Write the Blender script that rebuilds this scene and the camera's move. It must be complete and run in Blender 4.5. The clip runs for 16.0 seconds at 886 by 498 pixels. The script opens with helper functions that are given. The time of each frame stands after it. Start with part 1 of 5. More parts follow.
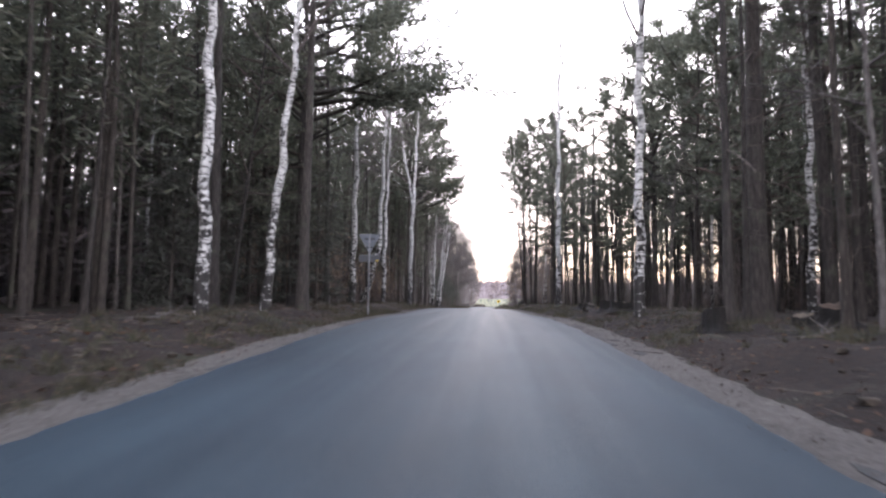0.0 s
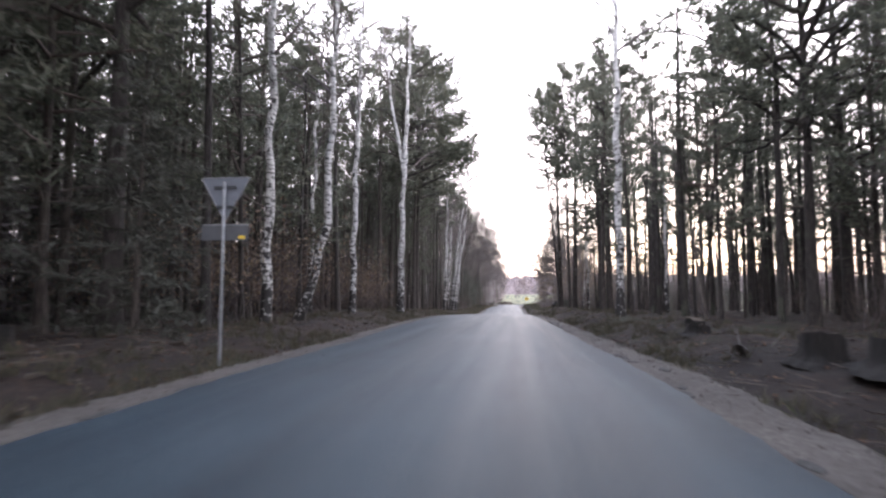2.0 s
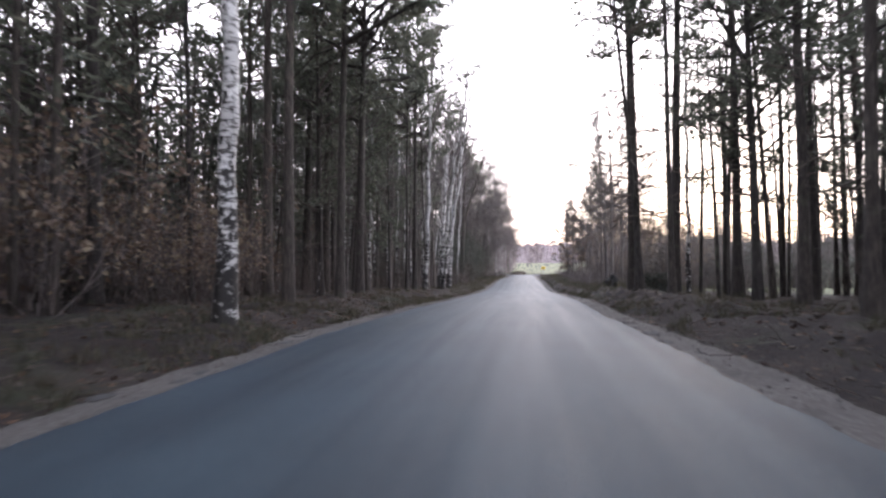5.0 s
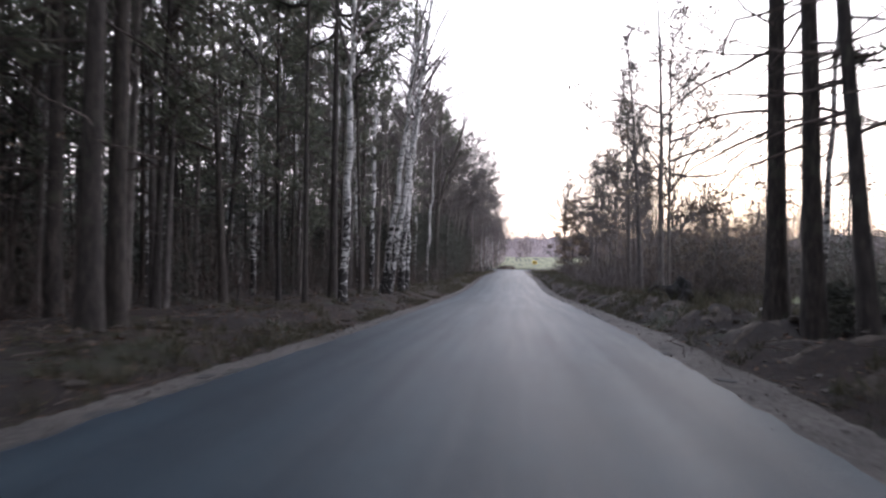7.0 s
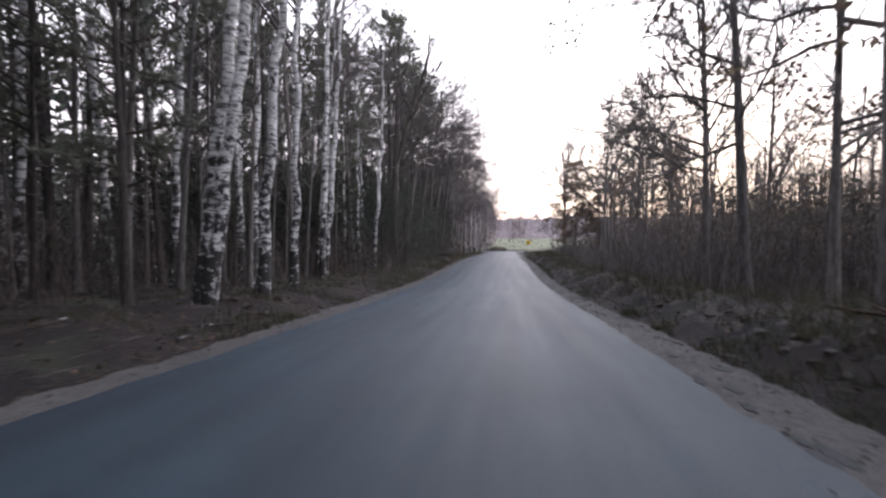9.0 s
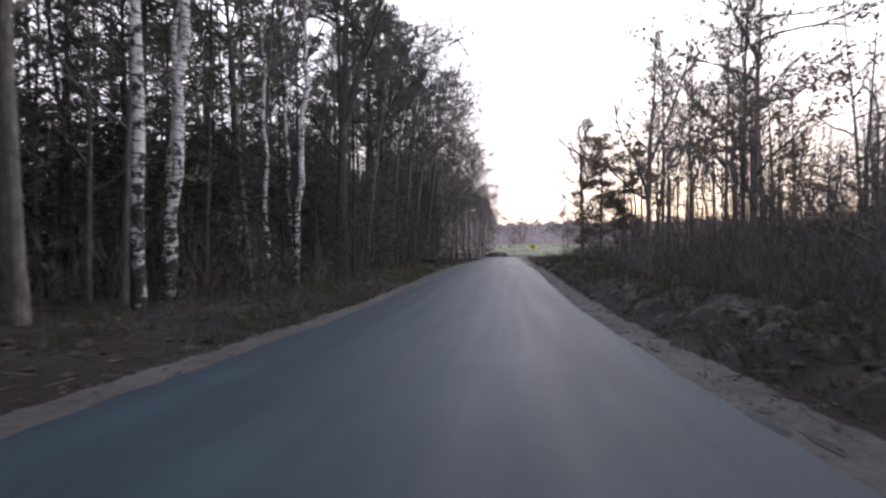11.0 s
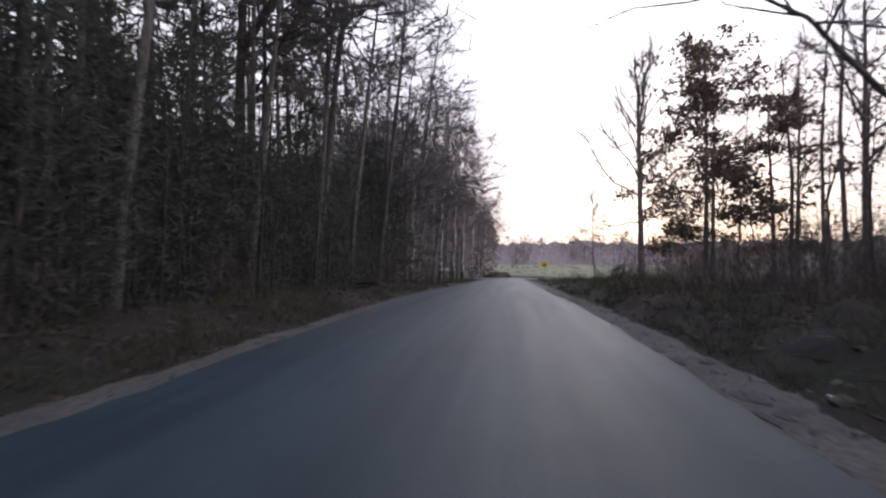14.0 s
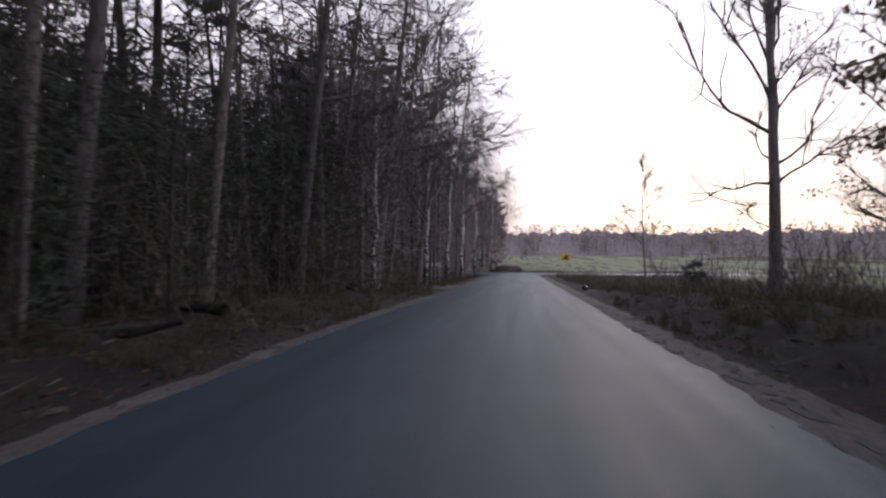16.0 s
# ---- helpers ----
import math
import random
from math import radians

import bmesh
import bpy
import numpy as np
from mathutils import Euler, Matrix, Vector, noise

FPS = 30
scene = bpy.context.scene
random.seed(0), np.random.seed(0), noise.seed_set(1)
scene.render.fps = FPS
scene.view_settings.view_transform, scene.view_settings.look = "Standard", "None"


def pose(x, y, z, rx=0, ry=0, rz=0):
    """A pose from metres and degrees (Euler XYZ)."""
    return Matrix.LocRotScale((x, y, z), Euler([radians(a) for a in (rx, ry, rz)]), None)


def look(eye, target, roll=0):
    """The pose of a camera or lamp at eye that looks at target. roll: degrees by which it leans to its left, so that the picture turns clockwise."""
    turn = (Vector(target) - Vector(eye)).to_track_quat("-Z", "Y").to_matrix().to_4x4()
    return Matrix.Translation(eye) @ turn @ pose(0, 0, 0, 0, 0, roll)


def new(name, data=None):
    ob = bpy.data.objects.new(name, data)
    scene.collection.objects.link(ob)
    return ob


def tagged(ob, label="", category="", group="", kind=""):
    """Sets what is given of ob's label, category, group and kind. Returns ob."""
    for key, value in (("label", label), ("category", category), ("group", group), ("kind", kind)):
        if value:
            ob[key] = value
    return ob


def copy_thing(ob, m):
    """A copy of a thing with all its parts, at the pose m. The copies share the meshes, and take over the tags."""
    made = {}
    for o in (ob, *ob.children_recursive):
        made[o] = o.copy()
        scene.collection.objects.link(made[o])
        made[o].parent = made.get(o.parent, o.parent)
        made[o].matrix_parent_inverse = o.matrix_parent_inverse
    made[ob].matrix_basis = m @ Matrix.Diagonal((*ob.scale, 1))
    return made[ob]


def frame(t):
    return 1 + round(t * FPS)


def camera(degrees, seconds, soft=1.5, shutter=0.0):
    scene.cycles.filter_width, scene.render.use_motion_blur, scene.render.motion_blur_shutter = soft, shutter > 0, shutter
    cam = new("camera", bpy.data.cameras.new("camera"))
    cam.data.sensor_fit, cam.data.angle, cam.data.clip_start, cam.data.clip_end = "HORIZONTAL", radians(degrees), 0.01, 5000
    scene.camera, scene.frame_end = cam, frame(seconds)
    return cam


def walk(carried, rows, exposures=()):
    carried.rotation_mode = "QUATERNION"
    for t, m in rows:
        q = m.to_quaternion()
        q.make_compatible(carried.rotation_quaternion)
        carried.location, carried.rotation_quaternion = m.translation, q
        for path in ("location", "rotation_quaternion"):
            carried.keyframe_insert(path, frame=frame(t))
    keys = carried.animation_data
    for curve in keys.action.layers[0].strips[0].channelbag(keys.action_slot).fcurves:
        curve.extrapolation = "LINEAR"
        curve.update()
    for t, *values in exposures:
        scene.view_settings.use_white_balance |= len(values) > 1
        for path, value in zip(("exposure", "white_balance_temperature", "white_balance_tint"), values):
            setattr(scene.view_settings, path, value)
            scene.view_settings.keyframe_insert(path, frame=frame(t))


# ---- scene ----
# ---- camera ----
cam = camera(78.00, 16.0, soft=2.4, shutter=0.4)
PATH = [
    (0.0, (0.823, -0.000, 1.300), (-0.003, 9.946, 2.118), 0.60),
    (0.5, (0.915, 3.082, 1.414), (0.041, 13.022, 2.260), 0.46),
    (1.0, (0.993, 6.179, 1.525), (0.008, 16.110, 2.381), 0.27),
    (1.5, (1.077, 9.396, 1.622), (-0.060, 19.316, 2.454), -0.33),
    (2.0, (1.108, 12.716, 1.692), (-0.212, 22.623, 2.433), -0.03),
    (2.5, (1.077, 16.108, 1.727), (-0.477, 25.991, 2.405), -0.32),
    (3.0, (0.965, 19.524, 1.723), (-0.705, 29.399, 2.249), -0.56),
    (3.5, (0.760, 23.039, 1.684), (-0.861, 32.930, 2.015), -0.45),
    (4.0, (0.507, 26.614, 1.623), (-1.028, 36.520, 1.832), -0.44),
    (6.5, (-0.131, 44.313, 1.436), (-1.556, 54.210, 1.559), 0.35),
    (7.0, (-0.069, 47.824, 1.328), (-1.371, 57.739, 1.373), 0.45),
    (7.5, (0.025, 51.373, 1.202), (-1.210, 61.296, 1.148), -0.17),
    (8.0, (0.168, 54.941, 1.066), (-1.055, 64.865, 0.935), 0.10),
    (8.5, (0.329, 58.427, 0.925), (-0.854, 68.355, 0.729), 0.28),
    (9.0, (0.458, 61.797, 0.776), (-0.732, 71.722, 0.509), -0.21),
    (11.5, (0.159, 77.724, 0.054), (-1.030, 87.652, -0.054), -0.62),
    (12.0, (0.068, 80.865, -0.093), (-1.045, 90.802, -0.185), -0.02),
    (12.5, (0.008, 84.130, -0.219), (-1.062, 94.073, -0.255), 0.12),
    (13.0, (-0.026, 87.447, -0.314), (-1.100, 97.389, -0.280), -0.18),
    (13.5, (-0.040, 90.789, -0.364), (-1.150, 100.726, -0.246), 0.09),
    (14.0, (-0.034, 94.039, -0.372), (-1.259, 103.961, -0.138), 0.04),
    (14.5, (-0.027, 97.095, -0.360), (-1.411, 106.994, -0.072), 0.03),
    (15.0, (-0.064, 100.150, -0.333), (-1.516, 110.041, -0.082), 0.26),
    (15.5, (-0.207, 103.453, -0.298), (-1.652, 113.347, -0.129), 0.18),
    (16.0, (-0.408, 106.920, -0.255), (-1.780, 116.825, -0.189), 0.02),
]
walk(cam, [(t, look(eye, target, roll)) for t, eye, target, roll in PATH], exposures=[(0, 0.95, 6350, 16), (1.0, 0.98, 6350, 16), (1.6, 0.9, 6350, 16), (2.2, 1.05, 6350, 16), (3, 1.18, 6350, 16), (4, 1.08, 6350, 16), (6.5, 0.28, 6200, 15), (9, 0.12, 6200, 15), (11.5, -0.30, 6200, 16), (13.5, -0.46, 6200, 16), (15, -0.77, 6200, 17), (16, -0.9, 6200, 17)])

# ---- world, sun, exposure ----
world = bpy.data.worlds.new("world")
scene.world = world
world.use_nodes = True
wn = world.node_tree
wn.nodes.clear()
w_out = wn.nodes.new("ShaderNodeOutputWorld")
w_bg = wn.nodes.new("ShaderNodeBackground")
w_sky = wn.nodes.new("ShaderNodeTexSky")
w_sky.sky_type = 'NISHITA'
w_sky.sun_disc = False
SUN_ELEVATION, SUN_AZIMUTH = radians(9.0), radians(18.0)
w_sky.sun_elevation = SUN_ELEVATION
w_sky.sun_rotation = SUN_AZIMUTH
w_sky.air_density, w_sky.dust_density, w_sky.ozone_density = 1.0, 2.0, 3.0
w_bg.inputs["Strength"].default_value = 0.05
wn.links.new(w_sky.outputs["Color"], w_bg.inputs["Color"])
# thin even cloud over the clear sky: paler and rosy at the horizon, brighter overhead
w_tc = wn.nodes.new("ShaderNodeTexCoord")
w_xyz = wn.nodes.new("ShaderNodeSeparateXYZ")
w_ramp = wn.nodes.new("ShaderNodeValToRGB")
wn.links.new(w_tc.outputs["Generated"], w_xyz.inputs["Vector"])
wn.links.new(w_xyz.outputs["Z"], w_ramp.inputs["Fac"])
for k, (place, tone) in enumerate([(0.0, (0.55, 0.465, 0.475)), (0.16, (0.66, 0.59, 0.59)), (0.42, (1.05, 1.02, 1.04)), (1.0, (0.34, 0.42, 0.58))]):
    e = w_ramp.color_ramp.elements[k] if k < 2 else w_ramp.color_ramp.elements.new(place)
    e.position, e.color = place, (*tone, 1)
w_cloud = wn.nodes.new("ShaderNodeBackground")
w_cloud.inputs["Strength"].default_value = 2.6
w_add = wn.nodes.new("ShaderNodeAddShader")
wn.links.new(w_ramp.outputs["Color"], w_cloud.inputs["Color"])
wn.links.new(w_bg.outputs["Background"], w_add.inputs[0])
wn.links.new(w_cloud.outputs["Background"], w_add.inputs[1])
wn.links.new(w_add.outputs["Shader"], w_out.inputs["Surface"])
sun = new("sun", bpy.data.lights.new("sun", 'SUN'))
sun.data.energy, sun.data.angle, sun.data.color = 0.5, radians(20), (1.0, 0.90, 0.82)
sun_way = Vector((math.sin(SUN_AZIMUTH) * math.cos(SUN_ELEVATION), math.cos(SUN_AZIMUTH) * math.cos(SUN_ELEVATION), math.sin(SUN_ELEVATION)))
sun.matrix_world = look((40, 60, 60), Vector((40, 60, 60)) - sun_way)


# ---- materials ----
def material(name, rough=0.85, metal=0.0):
    m = bpy.data.materials.new(name)
    m.use_nodes = True
    nt = m.node_tree
    b = nt.nodes["Principled BSDF"]
    b.inputs["Roughness"].default_value = rough
    b.inputs["Metallic"].default_value = metal
    return m, nt, b


def coords(nt, scale=(1, 1, 1), kind="Object"):
    tc = nt.nodes.new("ShaderNodeTexCoord")
    mp = nt.nodes.new("ShaderNodeMapping")
    mp.inputs["Scale"].default_value = scale
    nt.links.new(tc.outputs[kind], mp.inputs["Vector"])
    return mp.outputs["Vector"]


def noise_tex(nt, vec, scale, detail=4.0, rough=0.55):
    n = nt.nodes.new("ShaderNodeTexNoise")
    n.inputs["Scale"].default_value, n.inputs["Detail"].default_value, n.inputs["Roughness"].default_value = scale, detail, rough
    nt.links.new(vec, n.inputs["Vector"])
    return n.outputs["Fac"]


def ramp(nt, fac, stops):
    r = nt.nodes.new("ShaderNodeValToRGB")
    while len(r.color_ramp.elements) < len(stops):
        r.color_ramp.elements.new(0.5)
    for e, (p, c) in zip(r.color_ramp.elements, stops):
        e.position, e.color = p, (*c, 1)
    nt.links.new(fac, r.inputs["Fac"])
    return r.outputs["Color"]


def mix(nt, fac, a, b, mode='MIX'):
    m = nt.nodes.new("ShaderNodeMix")
    m.data_type, m.blend_type = 'RGBA', mode
    for sock, val in ((m.inputs[0], fac), (m.inputs[6], a), (m.inputs[7], b)):
        if isinstance(val, (int, float)):
            sock.default_value = val
        elif isinstance(val, tuple):
            sock.default_value = (*val, 1)
        else:
            nt.links.new(val, sock)
    return m.outputs[2]


def bump(nt, b, height, strength=0.4, distance=0.02):
    n = nt.nodes.new("ShaderNodeBump")
    n.inputs["Strength"].default_value, n.inputs["Distance"].default_value = strength, distance
    nt.links.new(height, n.inputs["Height"])
    nt.links.new(n.outputs["Normal"], b.inputs["Normal"])


def own_random(nt):
    return nt.nodes.new("ShaderNodeObjectInfo").outputs["Random"]


def island_random(nt):
    return nt.nodes.new("ShaderNodeNewGeometry").outputs["Random Per Island"]


def grainy(name, stops, scale, big=0.25, rough=0.9, bump_scale=40.0, bump_strength=0.5, stretch=(1, 1, 1), dark=0.6, distance=0.02):
    """A two-scale surface: large stains over fine grain, with relief."""
    m, nt, b = material(name, rough)
    v = coords(nt, stretch)
    fine = ramp(nt, noise_tex(nt, v, scale, 6.0, 0.65), stops)
    stain = ramp(nt, noise_tex(nt, v, big, 3.0), [(0.3, (dark,) * 3), (0.7, (1.0,) * 3)])
    nt.links.new(mix(nt, 1.0, fine, stain, 'MULTIPLY'), b.inputs["Base Color"])
    bump(nt, b, noise_tex(nt, v, bump_scale, 5.0, 0.7), bump_strength, distance)
    return m


def asphalt_material():
    m, nt, b = material("asphalt", 0.5)
    v = coords(nt)
    fine = ramp(nt, noise_tex(nt, v, 55.0, 5.0, 0.7), [(0.3, (0.0105, 0.0185, 0.0262)), (0.5, (0.024, 0.0395, 0.0515)), (0.75, (0.052, 0.0785, 0.097))])
    stretched = coords(nt, (1.3, 0.045, 1.0))
    tracks = ramp(nt, noise_tex(nt, stretched, 1.0, 3.0, 0.5), [(0.35, (0.72, 0.73, 0.76)), (0.65, (1.15, 1.13, 1.1))])
    blotch = ramp(nt, noise_tex(nt, v, 0.55, 5.0, 0.6), [(0.3, (0.75, 0.75, 0.77)), (0.7, (1.1, 1.1, 1.1))])
    col = mix(nt, 1.0, mix(nt, 1.0, fine, tracks, 'MULTIPLY'), blotch, 'MULTIPLY')
    nt.links.new(col, b.inputs["Base Color"])
    rr = nt.nodes.new("ShaderNodeMapRange")
    rr.inputs["To Min"].default_value, rr.inputs["To Max"].default_value = 0.42, 0.66
    b.inputs["Specular IOR Level"].default_value = 0.34
    nt.links.new(noise_tex(nt, stretched, 1.7, 4.0), rr.inputs["Value"])
    nt.links.new(rr.outputs["Result"], b.inputs["Roughness"])
    bump(nt, b, noise_tex(nt, v, 70.0, 4.0, 0.8), 0.5, 0.012)
    return m


def bark_material(name, stops, warm=None):
    """Fissured bark: noise drawn out along the trunk, deep relief."""
    m, nt, b = material(name, 0.92)
    v = coords(nt, (9, 9, 1.6))
    f = noise_tex(nt, v, 2.2, 6.0, 0.65)
    col = ramp(nt, f, stops)
    tone = ramp(nt, own_random(nt), [(0.0, (0.75, 0.75, 0.78)), (1.0, (1.2, 1.15, 1.1))])
    col = mix(nt, 1.0, col, tone, 'MULTIPLY')
    lichen = ramp(nt, noise_tex(nt, coords(nt), 1.3, 4.0), [(0.55, (0.0, 0.0, 0.0)), (0.72, (0.35, 0.35, 0.35))])
    col = mix(nt, lichen, col, (0.13, 0.15, 0.10))
    nt.links.new(col, b.inputs["Base Color"])
    bump(nt, b, f, 0.9, 0.04)
    return m


def birch_bark_material():
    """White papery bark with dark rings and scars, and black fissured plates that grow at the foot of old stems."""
    m, nt, b = material("birch_bark", 0.7)
    rings = noise_tex(nt, coords(nt, (2.5, 2.5, 16)), 1.6, 4.0, 0.6)
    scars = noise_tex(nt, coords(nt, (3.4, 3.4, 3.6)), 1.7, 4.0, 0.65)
    tint = ramp(nt, noise_tex(nt, coords(nt), 2.0, 4.0), [(0.3, (0.44, 0.43, 0.42)), (0.7, (0.72, 0.71, 0.69))])
    marks = ramp(nt, rings, [(0.52, (0.0, 0.0, 0.0)), (0.57, (1.0, 1.0, 1.0))])
    col = mix(nt, marks, tint, (0.085, 0.078, 0.074))
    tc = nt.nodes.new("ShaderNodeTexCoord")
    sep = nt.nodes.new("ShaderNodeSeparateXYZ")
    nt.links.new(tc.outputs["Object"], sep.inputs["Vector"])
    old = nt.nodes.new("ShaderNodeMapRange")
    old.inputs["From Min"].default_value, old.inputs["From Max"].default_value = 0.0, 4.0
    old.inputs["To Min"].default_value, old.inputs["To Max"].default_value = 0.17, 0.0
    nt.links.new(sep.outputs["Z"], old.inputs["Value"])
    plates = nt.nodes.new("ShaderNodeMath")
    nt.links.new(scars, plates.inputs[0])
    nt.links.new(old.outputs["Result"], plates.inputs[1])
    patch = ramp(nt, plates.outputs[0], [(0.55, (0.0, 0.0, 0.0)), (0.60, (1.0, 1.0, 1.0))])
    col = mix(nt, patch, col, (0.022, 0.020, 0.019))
    nt.links.new(col, b.inputs["Base Color"])
    bump(nt, b, scars, 0.6, 0.03)
    return m


def leaf_material(name, stops, rough=0.75, through_light=0.3):
    """Leaves, blades and needles, toned leaf by leaf."""
    m, nt, b = material(name, rough)
    col = ramp(nt, island_random(nt), stops)
    nt.links.new(col, b.inputs["Base Color"])
    thin = nt.nodes.new("ShaderNodeBsdfTranslucent")
    both = nt.nodes.new("ShaderNodeMixShader")
    both.inputs[0].default_value = through_light
    nt.links.new(col, thin.inputs["Color"])
    nt.links.new(b.outputs[0], both.inputs[1])
    nt.links.new(thin.outputs[0], both.inputs[2])
    nt.links.new(both.outputs[0], nt.nodes["Material Output"].inputs["Surface"])
    return m


def plain_material(name, col, rough=0.6, metal=0.0, vary=0.25, scale=12.0):
    m, nt, b = material(name, rough, metal)
    f = noise_tex(nt, coords(nt), scale, 5.0, 0.6)
    lo, hi = tuple(c * (1 - vary) for c in col), tuple(min(1, c * (1 + vary)) for c in col)
    nt.links.new(ramp(nt, f, [(0.3, lo), (0.7, hi)]), b.inputs["Base Color"])
    bump(nt, b, f, 0.15, 0.01)
    return m


ASPHALT = asphalt_material()
LITTER = grainy("forest_litter", [(0.3, (0.0052, 0.0031, 0.002)), (0.5, (0.0189, 0.0095, 0.0055)), (0.72, (0.0473, 0.0236, 0.013))], 9.0, 0.35, 0.95, 30.0, 0.9, dark=0.32, distance=0.05)
# moss grows over the litter in soft-edged cushions
_nt = LITTER.node_tree
_b = _nt.nodes["Principled BSDF"]
_moss = ramp(_nt, noise_tex(_nt, coords(_nt), 0.45, 6.0, 0.65), [(0.54, (0.0, 0.0, 0.0)), (0.66, (0.8, 0.8, 0.8))])
_green = ramp(_nt, noise_tex(_nt, coords(_nt), 22.0, 4.0), [(0.3, (0.012, 0.015, 0.006)), (0.7, (0.04, 0.045, 0.02))])
_nt.links.new(mix(_nt, _moss, _b.inputs["Base Color"].links[0].from_socket, _green), _b.inputs["Base Color"])
SAND = grainy("verge_sand", [(0.3, (0.0484, 0.0405, 0.0352)), (0.5, (0.0968, 0.0845, 0.0748)), (0.75, (0.1672, 0.1496, 0.1338))], 14.0, 0.8, 0.95, 45.0, 0.7, dark=0.6, distance=0.03)
FIELD = grainy("field_grass", [(0.3, (0.085, 0.098, 0.048)), (0.5, (0.15, 0.162, 0.085)), (0.75, (0.225, 0.225, 0.125))], 1.2, 0.03, 0.95, 20.0, 0.8, dark=0.7, distance=0.05)
PINE_BARK = bark_material("pine_bark", [(0.3, (0.0124, 0.0112, 0.0101)), (0.5, (0.0416, 0.036, 0.0326)), (0.75, (0.1012, 0.0866, 0.0765))])
GREY_BARK = bark_material("grey_bark", [(0.3, (0.0388, 0.0343, 0.0331)), (0.5, (0.1161, 0.1051, 0.0994)), (0.75, (0.2321, 0.2156, 0.2043))])
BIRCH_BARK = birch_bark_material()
TWIG = bark_material("twig_bark", [(0.3, (0.07, 0.06, 0.06)), (0.7, (0.19, 0.165, 0.162))])
DARK_TWIG = bark_material("shoot_bark", [(0.3, (0.0425, 0.034, 0.0306)), (0.7, (0.1445, 0.1156, 0.102))])
NEEDLE = leaf_material("pine_needles", [(0.0, (0.0671, 0.076, 0.0577)), (0.6, (0.1258, 0.1369, 0.1009)), (1.0, (0.1929, 0.1902, 0.1441))])
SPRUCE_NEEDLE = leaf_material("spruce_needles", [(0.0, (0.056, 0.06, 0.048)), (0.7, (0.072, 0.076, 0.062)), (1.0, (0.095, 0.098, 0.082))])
# young growth lightened beyond its own tone, haze put into the colour
HAZED_GROWTH = leaf_material("hazed_growth", [(0.0, (0.168, 0.1568, 0.1512)), (0.6, (0.217, 0.2044, 0.196)), (1.0, (0.28, 0.2632, 0.252))])
OAK_LEAF = leaf_material("dry_oak_leaves", [(0.0, (0.0808, 0.054, 0.0418)), (0.6, (0.1751, 0.1247, 0.0913)), (1.0, (0.2827, 0.2286, 0.1566))])
FALLEN_LEAF = leaf_material("fallen_leaves", [(0.0, (0.0282, 0.0156, 0.0103)), (0.7, (0.0806, 0.0422, 0.0246)), (1.0, (0.1773, 0.104, 0.0629))])
DRY_GRASS = leaf_material("dry_grass", [(0.0, (0.0365, 0.0322, 0.0198)), (0.5, (0.0805, 0.0696, 0.0454)), (0.8, (0.0365, 0.0468, 0.0205)), (1.0, (0.1463, 0.1258, 0.0841))])
# bare twigs paled and reddened so that the colour carries distance haze
HAZED_TWIG = leaf_material("hazed_bare_crowns", [(0.0, (0.1725, 0.1409, 0.1394)), (0.6, (0.2875, 0.2415, 0.2372)), (1.0, (0.4025, 0.345, 0.3277))])
BRUSH = leaf_material("dry_brush", [(0.0, (0.0525, 0.0428, 0.0375)), (0.6, (0.0863, 0.072, 0.0638)), (1.0, (0.1275, 0.1087, 0.096))])
# distant canopy, with the rosy haze mixed into its colour
HAZED_CANOPY = grainy("hazed_canopy", [(0.3, (0.17, 0.138, 0.142)), (0.5, (0.25, 0.208, 0.212)), (0.75, (0.32, 0.275, 0.272))], 0.5, 0.03, 0.95, 0.6, 1.0, dark=0.7, distance=1.0)


# ---- terrain ----
ROAD_Y = [-60, 0.0, 3.1, 6.2, 9.4, 12.7, 16.1, 19.5, 23.0, 26.6, 35.0, 44.3, 51.3, 58.4, 64.0, 71.0, 77.7, 84.1, 90.8, 97.0, 103.4, 110, 125, 145, 165, 300, 700, 2500]
ROAD_Z = [-2.0, 0.0, 0.11, 0.22, 0.32, 0.39, 0.43, 0.43, 0.38, 0.32, 0.27, 0.14, -0.10, -0.38, -0.62, -0.94, -1.25, -1.52, -1.66, -1.66, -1.60, -1.60, -1.85, -2.3, -2.72, -2.8, -1.2, -1.0]
EDGE_Y = [-60, 0, 22, 36, 44, 50, 60, 72, 84, 97, 106, 118, 132, 148, 170]
EDGE_LEFT = [-1.56, -2.68, -3.17, -3.50, -3.65, -3.65, -3.42, -3.5, -3.78, -3.7, -3.62, -3.8, -3.35, -3.5, -3.6]
EDGE_RIGHT = [4.34, 3.22, 3.11, 2.55, 2.29, 2.2, 2.48, 2.42, 2.22, 2.0, 1.92, 1.72, 1.7, 1.75, 1.8]
BEND = 0.0187  # the first stretch comes in at a slight angle to fit the camera's view
phase = np.random.RandomState(3).uniform(0, 6.28, 40)


def wav(x, y, s, k):
    """Smooth hills and hollows, about one every s metres, between -1 and 1."""
    a, b, c, d = phase[k:k + 4]
    q = 6.283 / s
    return (np.sin(q * (x + 0.37 * y) + a + 1.3 * np.sin(q * 0.51 * y + b)) + np.sin(q * (0.83 * y - 0.45 * x) + c + 1.1 * np.sin(q * 0.63 * x + d))) / 2


def smooth(a, b, x):
    t = np.clip((x - a) / (b - a), 0, 1)
    return t * t * (3 - 2 * t)


def bend(y):
    """How far the first stretch of the road lies to the side of the rest."""
    return BEND * np.maximum(0.0, 44.0 - y)


def turned(x, y):
    """A place given along the straight road, where it comes to lie on the first stretch."""
    return (x + float(bend(y)), y + BEND * x) if y < 44 else (x, y)


